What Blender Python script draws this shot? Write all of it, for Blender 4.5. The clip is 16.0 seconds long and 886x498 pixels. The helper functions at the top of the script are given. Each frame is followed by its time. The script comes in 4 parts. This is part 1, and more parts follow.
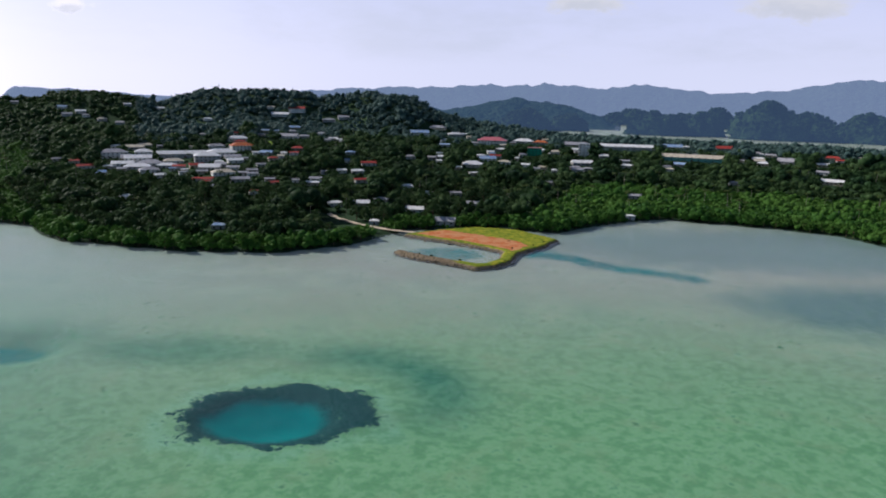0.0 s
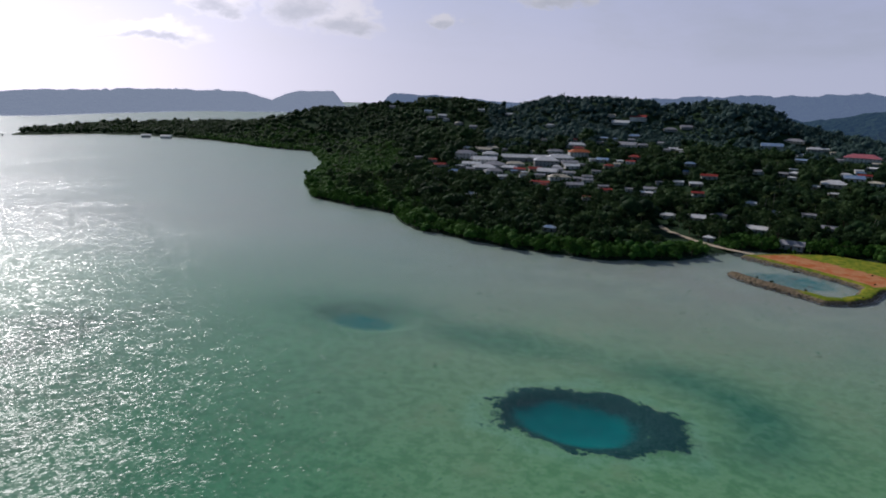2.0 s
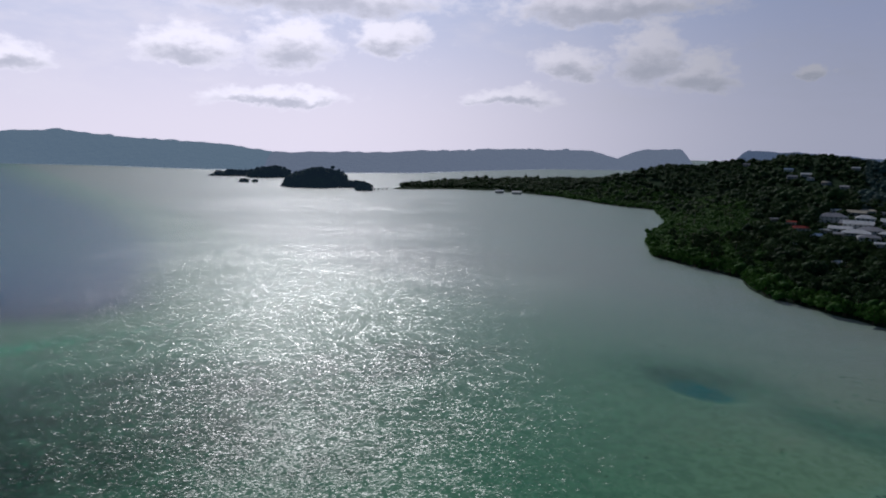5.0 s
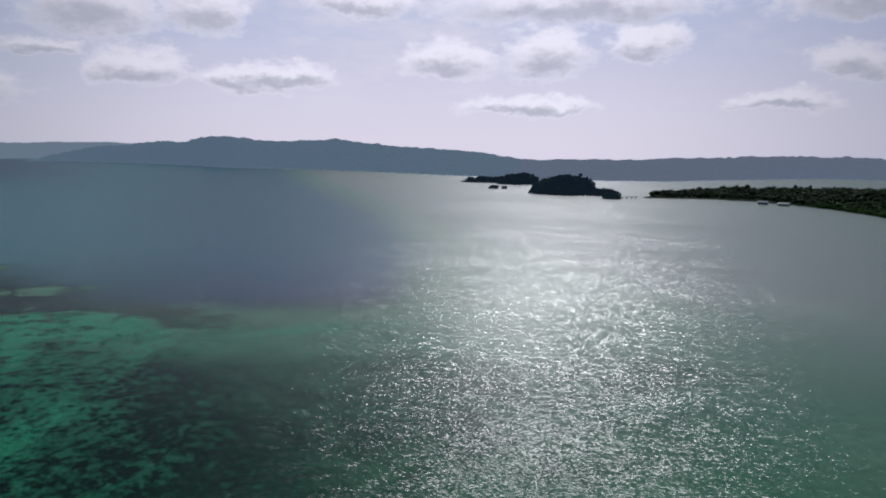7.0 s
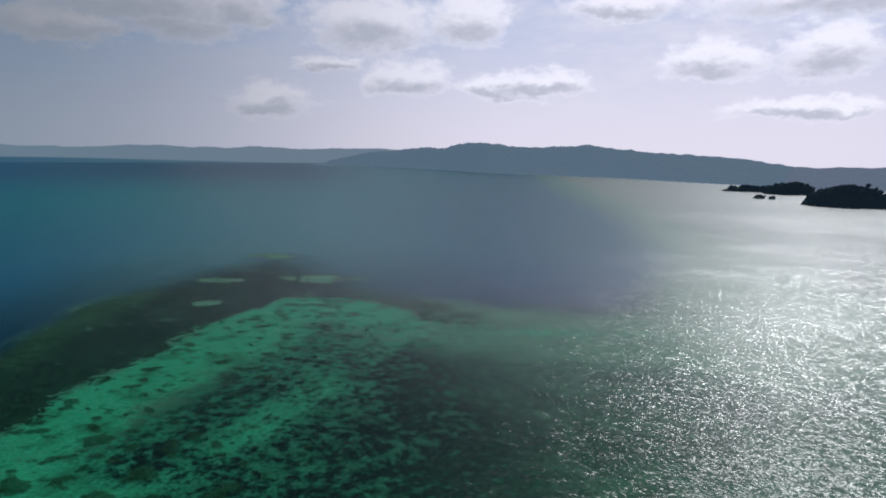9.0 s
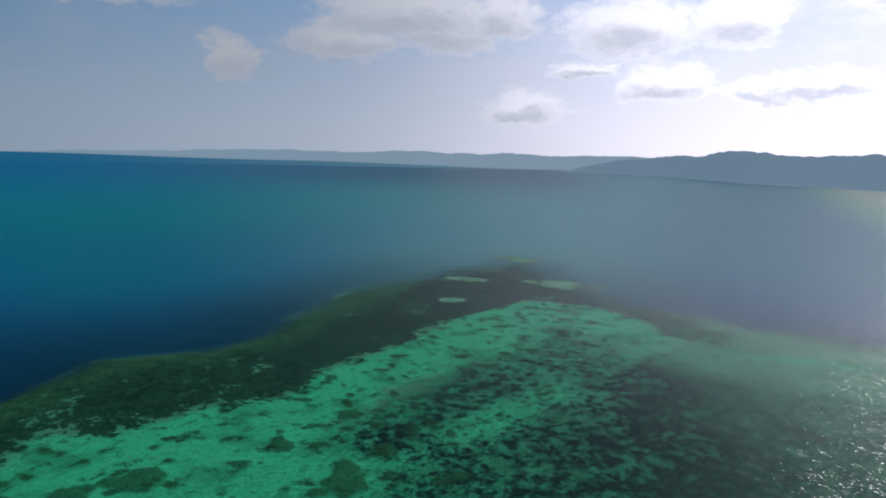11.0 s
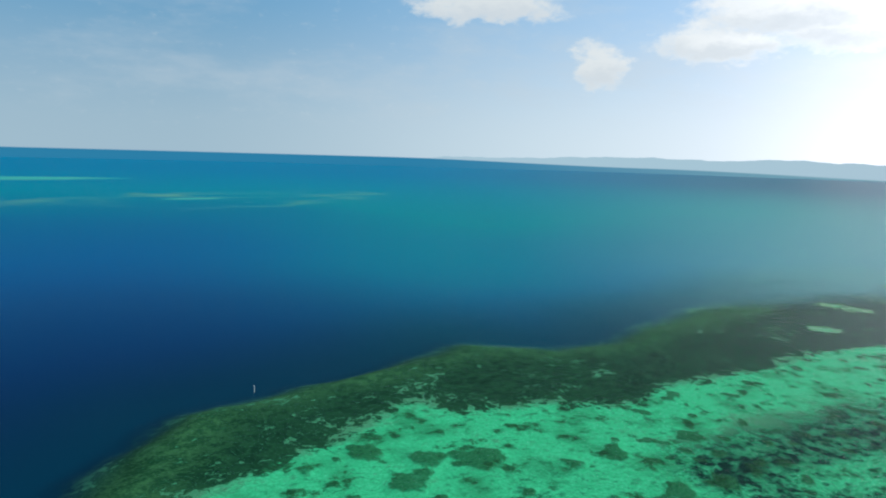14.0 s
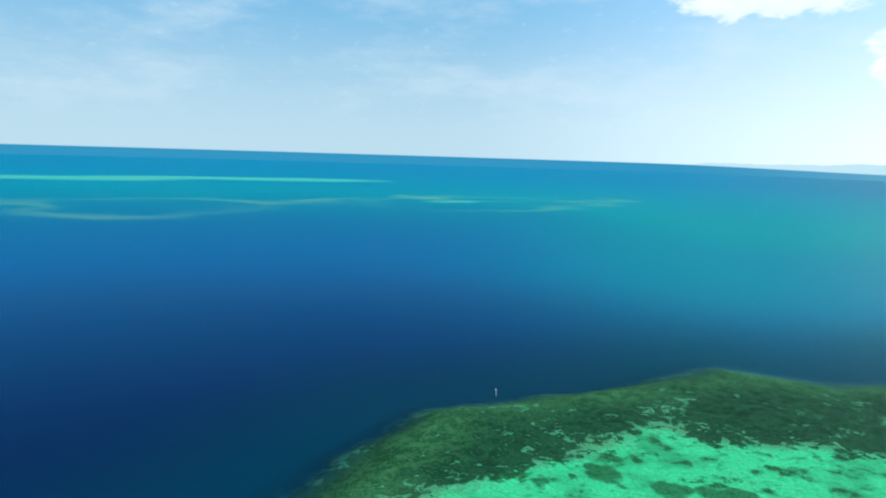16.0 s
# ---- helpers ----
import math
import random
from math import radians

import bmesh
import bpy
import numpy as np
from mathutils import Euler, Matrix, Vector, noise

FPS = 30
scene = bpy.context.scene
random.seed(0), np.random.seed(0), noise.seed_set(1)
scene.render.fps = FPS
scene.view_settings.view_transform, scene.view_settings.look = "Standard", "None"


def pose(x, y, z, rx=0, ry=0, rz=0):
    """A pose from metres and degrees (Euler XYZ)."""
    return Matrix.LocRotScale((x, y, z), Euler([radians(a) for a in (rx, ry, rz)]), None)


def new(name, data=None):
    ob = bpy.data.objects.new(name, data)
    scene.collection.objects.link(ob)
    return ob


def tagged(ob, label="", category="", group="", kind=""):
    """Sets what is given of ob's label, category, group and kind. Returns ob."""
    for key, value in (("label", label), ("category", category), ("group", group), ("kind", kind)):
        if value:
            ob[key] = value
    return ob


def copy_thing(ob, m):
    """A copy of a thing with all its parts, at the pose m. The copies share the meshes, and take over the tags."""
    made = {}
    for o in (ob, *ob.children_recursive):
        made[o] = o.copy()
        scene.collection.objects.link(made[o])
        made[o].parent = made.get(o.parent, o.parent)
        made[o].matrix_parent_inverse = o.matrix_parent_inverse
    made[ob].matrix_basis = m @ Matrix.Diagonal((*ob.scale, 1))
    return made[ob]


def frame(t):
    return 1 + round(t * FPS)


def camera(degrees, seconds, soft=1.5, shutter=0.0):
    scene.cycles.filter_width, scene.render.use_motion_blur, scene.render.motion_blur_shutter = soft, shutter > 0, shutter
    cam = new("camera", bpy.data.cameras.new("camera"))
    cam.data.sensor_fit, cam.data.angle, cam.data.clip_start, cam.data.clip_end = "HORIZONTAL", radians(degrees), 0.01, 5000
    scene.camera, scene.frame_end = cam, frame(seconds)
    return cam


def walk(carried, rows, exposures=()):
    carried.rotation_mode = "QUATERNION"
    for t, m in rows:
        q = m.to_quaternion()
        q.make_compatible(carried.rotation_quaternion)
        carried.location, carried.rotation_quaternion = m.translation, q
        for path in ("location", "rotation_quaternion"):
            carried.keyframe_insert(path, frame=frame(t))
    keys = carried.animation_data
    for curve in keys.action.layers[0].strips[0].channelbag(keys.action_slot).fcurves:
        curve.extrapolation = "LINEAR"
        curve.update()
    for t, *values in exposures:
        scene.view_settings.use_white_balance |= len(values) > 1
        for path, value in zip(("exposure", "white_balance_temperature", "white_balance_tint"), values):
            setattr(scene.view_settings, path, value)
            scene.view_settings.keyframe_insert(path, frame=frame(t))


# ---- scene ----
# ---------------------------------------------------------------- camera and its way
cam = camera(64.2, 16.0, 1.9)
ROWS = [
    (0.0, 0.0, 0.0, 100.0, 0.0, -12.6, -1.3),
    (0.5, 0.04, -0.13, 99.92, 8.19, -12.65, -1.37),
    (1.0, 0.04, -0.21, 99.9, 14.98, -12.66, -1.47),
    (1.5, -0.08, -0.38, 100.03, 20.92, -12.66, -1.6),
    (2.0, -0.22, -0.64, 100.19, 26.69, -12.68, -1.66),
    (2.5, -0.21, -0.89, 100.22, 31.95, -12.74, -1.64),
    (2.8, -0.23, -1.0, 100.2, 34.7, -12.74, -1.6),
    (2.9, -0.24, -1.04, 100.18, 35.5, -12.6, -1.6),
    (3.0, -0.26, -1.07, 100.15, 36.14, -11.0, -1.58),
    (3.1, -0.27, -1.1, 100.13, 36.5, -9.4, -1.55),
    (3.2, -0.28, -1.12, 100.1, 36.75, -8.05, -1.5),
    (3.4, -0.3, -1.15, 100.05, 38.3, -7.95, -1.45),
    (5.3, -0.55, -1.47, 99.37, 56.7, -8.5, -0.68),
    (5.5, -0.57, -1.49, 99.29, 58.62, -8.42, -0.63),
    (6.0, -0.61, -1.52, 99.06, 63.52, -8.36, -0.62),
    (6.5, -0.66, -1.53, 98.8, 68.62, -8.26, -0.53),
    (7.0, -0.76, -1.58, 98.61, 73.56, -8.24, -0.53),
    (7.5, -0.9, -1.55, 98.54, 78.56, -8.19, -0.5),
    (8.0, -0.88, -1.82, 98.4, 83.56, -8.12, -0.57),
    (8.5, -0.77, -2.28, 98.07, 88.63, -8.05, -0.58),
    (9.0, -0.83, -2.32, 97.72, 93.56, -7.93, -0.6),
    (11.5, -1.57, -0.42, 96.45, 118.29, -7.62, -1.26),
    (12.0, -1.42, -0.07, 96.27, 123.02, -7.59, -1.3),
    (12.5, -1.03, 0.38, 96.03, 127.8, -7.6, -1.3),
    (13.0, -1.11, 1.0, 95.85, 132.46, -7.58, -1.34),
    (13.5, -1.56, 1.33, 95.98, 137.26, -7.68, -1.53),
    (14.0, -2.47, 0.73, 96.22, 141.96, -7.71, -1.63),
    (14.5, -3.88, -0.39, 96.36, 146.82, -7.78, -1.72),
    (15.0, -5.11, -1.57, 96.54, 151.24, -7.87, -1.92),
    (15.5, -5.69, -2.67, 96.64, 155.74, -7.86, -1.86),
    (16.0, -5.73, -3.76, 96.71, 162.24, -7.86, -1.75),
]
EXPOSURES = [(0.0, 0.05, 6070, 14), (1.5, -0.42, 6020, 14), (3.0, -0.95, 5920, 13), (5.5, -1.35, 5770, 12), (7.5, -1.45, 5770, 11), (9.0, -1.3, 5770, 9),
             (11.5, -0.6, 5870, 9), (13.0, -0.08, 6070, 5), (14.0, 0.2, 6220, 2), (15.0, 0.55, 6270, 0), (16.0, 0.75, 6270, -1)]
walk(cam, [(t, pose(x, y, z, 90 + pitch, roll, yaw)) for t, x, y, z, yaw, pitch, roll in ROWS], EXPOSURES)

# ---------------------------------------------------------------- sky, clouds and sun
SUN_AZ, SUN_EL = 65.0, 35.0          # degrees from +y towards -x, and above the horizon
SUN_DIR = Vector((-math.sin(radians(SUN_AZ)) * math.cos(radians(SUN_EL)),
                  math.cos(radians(SUN_AZ)) * math.cos(radians(SUN_EL)), math.sin(radians(SUN_EL))))
sun = new("sun", bpy.data.lights.new("sun", "SUN"))
sun.data.energy, sun.data.angle, sun.data.color = 4.0, radians(0.6), (1.0, 0.91, 0.80)
sun.matrix_world = SUN_DIR.to_track_quat("Z", "Y").to_matrix().to_4x4()

# cumulus banks: azimuth, elevation, half width, half height, in degrees
CLOUDS = [(-10.7, 6.6, 2.3, 0.8), (-25.4, 6.3, 3.3, 1.0), (18.2, 6.9, 2.9, 0.8), (26.4, 5.2, 1.3, 0.5), (33.9, 4.9, 2.6, 1.4), (37.9, 6.4, 2.5, 2.0), (43.9, 5.7, 2.6, 1.2),
          (63.5, 10.7, 10.5, 1.7), (41.2, 10.1, 7.9, 1.3), (73.2, 6.4, 3.4, 1.4), (65.6, 6.9, 3.2, 1.7), (58.0, 7.6, 2.9, 1.4), (89.5, 4.9, 2.6, 0.9),
          (66.4, 3.1, 5.3, 0.7), (48.4, 3.2, 3.4, 0.7), (99.3, 9.3, 4.9, 2.0), (91.6, 9.7, 3.3, 2.0), (96.5, 5.4, 3.3, 1.3), (103.0, 6.6, 2.5, 0.6),
          (107.0, 3.4, 3.0, 1.2), (85.8, 5.0, 3.7, 0.9), (116.5, 10.4, 6.5, 1.6), (129.9, 6.7, 1.9, 1.5), (121.0, 8.4, 4.6, 1.3), (113.5, 9.3, 4.2, 1.8),
          (109.2, 10.2, 3.0, 1.5), (138.9, 11.0, 5.4, 1.1), (80.0, 10.6, 4.0, 1.0)]


class Nodes:
    """Short hand for building node trees."""

    def __init__(self, tree):
        self.tree = tree

    def link(self, a, b):
        self.tree.links.new(a, b)

    def feed(self, socket, value):
        if isinstance(value, bpy.types.NodeSocket):
            self.link(value, socket)
        else:
            socket.default_value = value

    def math(self, op, a, b=0.0, c=0.0, clamp=False):
        n = self.tree.nodes.new("ShaderNodeMath")
        n.operation, n.use_clamp = op, clamp
        for s, v in zip(n.inputs, (a, b, c)):
            self.feed(s, v)
        return n.outputs[0]

    def vmath(self, op, a, b=(0, 0, 0), scale=None):
        n = self.tree.nodes.new("ShaderNodeVectorMath")
        n.operation = op
        self.feed(n.inputs[0], a)
        self.feed(n.inputs[1], b)
        if scale is not None:
            self.feed(n.inputs["Scale"], scale)
        return n.outputs["Value"] if op in ("LENGTH", "DOT_PRODUCT", "DISTANCE") else n.outputs[0]

    def step(self, value, low, high, a=0.0, b=1.0):
        n = self.tree.nodes.new("ShaderNodeMapRange")
        n.interpolation_type = "SMOOTHSTEP"
        for s, v in zip(n.inputs, (value, low, high, a, b)):
            self.feed(s, v)
        return n.outputs[0]

    def mix(self, factor, a, b, kind="MIX"):
        n = self.tree.nodes.new("ShaderNodeMix")
        n.data_type, n.blend_type = "RGBA", kind
        self.feed(n.inputs[0], factor)
        self.feed(n.inputs[6], a if isinstance(a, bpy.types.NodeSocket) else (*a[:3], 1))
        self.feed(n.inputs[7], b if isinstance(b, bpy.types.NodeSocket) else (*b[:3], 1))
        return n.outputs[2]

    def noise(self, vector, scale, detail=4.0, rough=0.55, out=0, dims="3D"):
        n = self.tree.nodes.new("ShaderNodeTexNoise")
        n.noise_dimensions = dims
        if vector is not None:
            self.link(vector, n.inputs["Vector"])
        n.inputs["Scale"].default_value, n.inputs["Detail"].default_value = scale, detail
        n.inputs["Roughness"].default_value = rough
        return n.outputs[out]

    def combine(self, x, y, z):
        n = self.tree.nodes.new("ShaderNodeCombineXYZ")
        for s, v in zip(n.inputs, (x, y, z)):
            self.feed(s, v)
        return n.outputs[0]


def build_world():
    world = bpy.data.worlds.new("sky")
    scene.world = world
    world.use_nodes = True
    t = world.node_tree
    t.nodes.clear()
    k = Nodes(t)
    sky = t.nodes.new("ShaderNodeTexSky")
    sky.sky_type, sky.sun_disc = "NISHITA", False
    sky.sun_elevation, sky.sun_rotation = radians(SUN_EL), radians(-SUN_AZ)
    sky.air_density, sky.dust_density, sky.ozone_density = 1.0, 1.0, 1.5
    way = t.nodes.new("ShaderNodeTexCoord").outputs["Generated"]
    sep = t.nodes.new("ShaderNodeSeparateXYZ")
    k.link(way, sep.inputs[0])
    x, y, z = sep.outputs
    mid = radians(80.0)
    ahead = k.vmath("DOT_PRODUCT", way, (-math.sin(mid), math.cos(mid), 0.0))
    aside = k.vmath("DOT_PRODUCT", way, (-math.cos(mid), -math.sin(mid), 0.0))
    az = k.math("MULTIPLY_ADD", k.math("ARCTAN2", aside, ahead), 57.2958, 80.0)
    el = k.math("MULTIPLY", k.math("ARCSINE", z), 57.2958)
    plan = k.combine(az, k.math("MULTIPLY", el, 1.7), 0.0)
    # sea haze: pale near the horizon, whiter under the sun, bluer away from it
    toward = k.step(k.vmath("DOT_PRODUCT", way, (-math.sin(radians(SUN_AZ)), math.cos(radians(SUN_AZ)), 0.0)), 0.13, 1.0)
    toward = k.math("MULTIPLY", k.math("POWER", toward, 2.2), k.math("MULTIPLY", k.step(az, 24.0, 66.0, 0.25, 1.0), k.step(az, 134.0, 87.0, 0.44, 1.0)))
    haze = k.mix(toward, k.mix(k.step(az, 95.0, 5.0), k.mix(k.step(az, 125.0, 165.0), (0.58, 0.65, 0.73), (0.33, 0.43, 0.52)), (0.68, 0.70, 0.84)), (2.02, 1.80, 1.90))
    high = k.mix(toward, k.mix(k.step(az, 95.0, 5.0), k.mix(k.step(az, 125.0, 165.0), (0.30, 0.47, 0.70), (0.12, 0.29, 0.48)), (0.54, 0.59, 0.82)), (1.30, 1.38, 1.72))
    low = k.mix(k.step(el, 0.0, 14.0), haze, high)
    dome = k.vmath("SCALE", sky.outputs[0], scale=0.05)
    clear = k.mix(k.step(el, 11.0, 24.0, 0.0, 1.0), low, dome)
    # cumulus: billowed tops over flatter, greyer bases, lit along the edges that face the sun
    coarse = k.vmath("SUBTRACT", k.noise(plan, 0.30, 3.0, 0.55, out=1), (0.5, 0.5, 0.5))
    billow = k.vmath("SUBTRACT", k.noise(plan, 1.15, 5.0, 0.62, out=1), (0.5, 0.5, 0.5))
    warp = k.vmath("ADD", k.vmath("SCALE", coarse, scale=4.6), k.vmath("SCALE", billow, scale=1.9))
    here = k.vmath("ADD", k.combine(az, el, 0.0), k.vmath("MULTIPLY", warp, (1.0, 0.5, 0.0)))
    part_of = t.nodes.new("ShaderNodeSeparateXYZ")
    k.link(here, part_of.inputs[0])
    hx, hy = part_of.outputs[0], part_of.outputs[1]
    mass = base = 0.0
    for a, e, w, h in CLOUDS:
        h = h * 1.2
        u = k.math("MULTIPLY_ADD", hx, 1.0 / w, -a / w)
        v = k.math("MULTIPLY_ADD", hy, 1.0 / h, -e / h)
        # the lower half is cut flatter than the upper
        v2 = k.math("MAXIMUM", k.math("MULTIPLY", v, 0.85), k.math("MULTIPLY", v, -1.45))
        lump = k.math("MULTIPLY_ADD", u, u, k.math("MULTIPLY", v2, v2))
        lump = k.math("MAXIMUM", k.math("SUBTRACT", 1.0, k.math("MULTIPLY", lump, 0.55)), 0.0)
        mass = k.math("MAXIMUM", mass, lump)
        base = k.math("MAXIMUM", base, k.math("MULTIPLY", lump, k.step(v, 0.95, -0.55)))
    fine = k.noise(plan, 0.9, 6.0, 0.58)
    ragged = k.math("MULTIPLY", k.math("SUBTRACT", fine, 0.5), 1.0)
    body = k.math("ADD", mass, ragged)
    dense = k.step(body, 0.05, 0.85, 0.0, 0.95)
    veil = k.noise(k.combine(k.math("MULTIPLY", az, 0.5), k.math("MULTIPLY", el, 1.5), 3.0), 0.16, 6.0, 0.6)
    wisps = k.math("MULTIPLY", k.step(veil, 0.42, 0.72), k.math("MULTIPLY", k.step(el, 0.5, 4.0, 0.0, k.math("MULTIPLY_ADD", toward, 0.40, 0.38)), k.step(el, 20.0, 12.0)))
    under = k.math("MULTIPLY", k.step(k.math("ADD", base, k.math("MULTIPLY", ragged, 0.45)), 0.18, 0.95), 0.82)
    white = k.mix(toward, (0.66, 0.66, 0.68), (2.42, 2.22, 2.28))
    grey = k.mix(toward, (0.56, 0.58, 0.63), (1.05, 1.04, 1.15))
    cloud = k.mix(under, white, grey)
    sheer = k.mix(toward, (0.50, 0.54, 0.60), (2.02, 1.84, 1.92))
    upper = k.mix(k.math("MULTIPLY", wisps, k.step(el, 0.8, 3.0)), clear, sheer)
    upper = k.mix(k.math("MULTIPLY", dense, k.step(el, 1.0, 2.6)), upper, cloud)
    # low hills on the horizon to the south-west, then the open sea past the edge of the sheet
    lumps = k.noise(k.combine(k.math("MULTIPLY", az, 0.16), 0.0, 0.0), 1.0, 5.0, 0.6)
    top = k.math("MULTIPLY_ADD", lumps, 1.1, -0.45)
    top = k.math("ADD", top, k.math("MULTIPLY", k.step(az, 126.0, 147.0), -0.55))
    hills = k.math("MULTIPLY", k.step(k.math("SUBTRACT", el, top), 0.03, -0.03), k.math("MULTIPLY", k.step(az, 94.0, 97.0), k.step(az, 150.0, 146.0)))
    upper = k.mix(hills, upper, k.mix(k.step(az, 104.0, 125.0), (0.38, 0.48, 0.57), (0.36, 0.48, 0.57)))
    shore = k.math("ADD", k.step(az, 104.0, 126.0, -1.1, -0.72), k.step(az, 126.0, 147.0, 0.0, 0.32))
    open_sea = k.math("MULTIPLY", k.step(k.math("SUBTRACT", el, shore), 0.06, -0.06), k.step(az, 98.0, 104.0))
    full = k.mix(open_sea, upper, k.mix(k.step(az, 108.0, 146.0), (0.17, 0.31, 0.385), (0.030, 0.180, 0.330)))
    bg = t.nodes.new("ShaderNodeBackground")
    k.link(full, bg.inputs[0])
    bg.inputs[1].default_value = 1.0
    k.link(bg.outputs[0], t.nodes.new("ShaderNodeOutputWorld").inputs[0])


build_world()


# ---------------------------------------------------------------- numbers of the plan
def lattice(ix, iy, seed):
    n = (ix * 374761393 + iy * 668265263 + seed * 974711) & 0x7FFFFFFF
    n = ((n ^ (n >> 13)) * 1274126177) & 0x7FFFFFFF
    return ((n ^ (n >> 16)) & 0xFFFF) / 65535.0


def value_noise(x, y, size, seed=0):
    gx, gy = np.asarray(x, float) / size, np.asarray(y, float) / size
    ix, iy = np.floor(gx).astype(np.int64), np.floor(gy).astype(np.int64)
    fx, fy = gx - ix, gy - iy
    fx, fy = fx * fx * (3 - 2 * fx), fy * fy * (3 - 2 * fy)
    a, b = lattice(ix, iy, seed), lattice(ix + 1, iy, seed)
    c, d = lattice(ix, iy + 1, seed), lattice(ix + 1, iy + 1, seed)
    return (a * (1 - fx) + b * fx) * (1 - fy) + (c * (1 - fx) + d * fx) * fy


def fractal(x, y, size, seed=0, octaves=4):
    total, amp, norm = 0.0, 1.0, 0.0
    for i in range(octaves):
        total = total + amp * value_noise(x, y, size / 2 ** i, seed + i)
        norm += amp
        amp *= 0.5
    return total / norm


def smooth(v, lo, hi):
    s = np.clip((np.asarray(v, float) - lo) / (hi - lo), 0, 1)
    return s * s * (3 - 2 * s)


def line_distance(x, y, pts, closed=False):
    best = np.full(np.shape(x), 1e9)
    ends = list(zip(pts, pts[1:] + (pts[:1] if closed else [])))
    for (ax, ay), (bx, by) in ends:
        dx, dy = bx - ax, by - ay
        k = np.clip(((x - ax) * dx + (y - ay) * dy) / (dx * dx + dy * dy), 0, 1)
        best = np.minimum(best, np.hypot(x - ax - k * dx, y - ay - k * dy))
    return best


def inside_distance(x, y, pts):
    """Distance to an outline, positive inside."""
    odd = np.zeros(np.shape(x), bool)
    for (ax, ay), (bx, by) in zip(pts, pts[1:] + pts[:1]):
        with np.errstate(divide="ignore", invalid="ignore"):
            cut = ax + (y - ay) * (bx - ax) / (by - ay if by != ay else 1e-9)
        odd ^= ((ay > y) != (by > y)) & (x < cut)
    d = line_distance(x, y, pts, True)
    return np.where(odd, d, -d)


ISLAND = [(-1255, 775), (-1205, 890), (-1140, 950), (-960, 968), (-770, 912), (-690, 905), (-585, 800), (-545, 735),
          (-472, 606), (-395, 529), (-290, 494), (-243, 446), (-170, 430), (-100, 429), (-62, 452), (-40, 492),
          (-25, 512), (30, 522), (88, 513), (149, 564), (186, 581), (235, 562), (300, 527), (318, 488), (420, 470),
          (800, 520), (1040, 840), (980, 1290), (640, 1450), (250, 1630), (-300, 2300), (-900, 2350), (-1350, 2050),
          (-1420, 1500), (-1440, 1150), (-1360, 900)]
# x, y, height, spread
HILLS = [(-879, 1089, 30, 120), (-824, 1156, 46, 110), (-736, 1225, 50, 120), (-631, 1294, 62, 120), (-418, 1367, 66, 110), (-353, 1396, 70, 90), (-285, 1401, 66, 90), (-209, 1404, 60, 90), (-143, 1412, 69, 90), (-78, 1327, 64, 65), (-19, 1399, 34, 80), (61, 1418, 20, 90), (-542, 979, 22, 130), (-292, 1091, 16, 130), (-133, 950, 9, 120)]
# the steep edge of the reef, then the far side of the deep water
DEEP = [(9000, -300), (600, -60), (200, -80), (40, -140), (-30, -193), (-58, -226), (-88, -257), (-144, -262), (-200, -267),
        (-235, -273), (-271, -242), (-310, -232), (-347, -242), (-457, -248), (-570, -262), (-690, -230), (-690, -160), (-560, -90),
        (-478, -70), (-425, -10), (-400, 60), (-400, 127), (-600, 260), (-1000, 400), (-1600, 520), (-2300, 560), (-9000, 800),
        (-9000, -9000), (9000, -9000)]
# the seaward edge of the sand, and round behind it
SANDS = [(-40, -165), (-64, -189), (-95, -200), (-130, -206), (-158, -215), (-183, -197), (-231, -171), (-295, -159), (-379, -160),
         (-450, -128), (-462, -98), (-440, -58), (-400, -34), (-388, 20), (-376, 90), (-350, 160), (-300, 300), (200, 300), (200, -100)]


def land_height(x, y):
    """Height of the island's ground, and how far inland a place is."""
    inland = inside_distance(x, y, ISLAND) + 14 * (fractal(x, y, 45, 3, 3) - 0.5)
    rise = 1.2 * smooth(inland, 0, 12) + 16 * smooth(inland, 60, 420) + 4 * fractal(x, y, 120, 5) * smooth(inland, 80, 200)
    hill = 0.0 * rise
    for hx, hy, h, s in HILLS:
        hill = np.maximum(hill, h * np.exp(-((x - hx) ** 2 + (y - hy) ** 2) / (2 * s * s)))
    rise = rise + hill * smooth(inland, 10, 150)
    low = smooth(x + 0.25 * (y - 800), -1150, -800)
    return 1.2 + (rise - 1.2) * (0.25 + 0.75 * low), inland


# ---------------------------------------------------------------- materials
def material(name):
    m = bpy.data.materials.new(name)
    m.use_nodes = True
    m.node_tree.nodes.clear()
    return m, Nodes(m.node_tree)


def finish(k, shader):
    k.link(shader, k.tree.nodes.new("ShaderNodeOutputMaterial").inputs[0])


def principled(k, color, rough=0.8, spec=0.3, metal=0.0, bump=None, strength=0.3, distance=0.1):
    b = k.tree.nodes.new("ShaderNodeBsdfPrincipled")
    k.feed(b.inputs["Base Color"], color if isinstance(color, bpy.types.NodeSocket) else (*color, 1))
    k.feed(b.inputs["Roughness"], rough)
    k.feed(b.inputs["Metallic"], metal)
    b.inputs["Specular IOR Level"].default_value = spec
    if bump is not None:
        n = k.tree.nodes.new("ShaderNodeBump")
        n.inputs["Strength"].default_value, n.inputs["Distance"].default_value = strength, distance
        k.link(bump, n.inputs["Height"])
        k.link(n.outputs[0], b.inputs["Normal"])
    return b.outputs[0]


def place(k):
    g = k.tree.nodes.new("ShaderNodeNewGeometry")
    return g.outputs["Position"]


def attr(k, name):
    a = k.tree.nodes.new("ShaderNodeAttribute")
    a.attribute_name = name
    return a.outputs["Fac"]


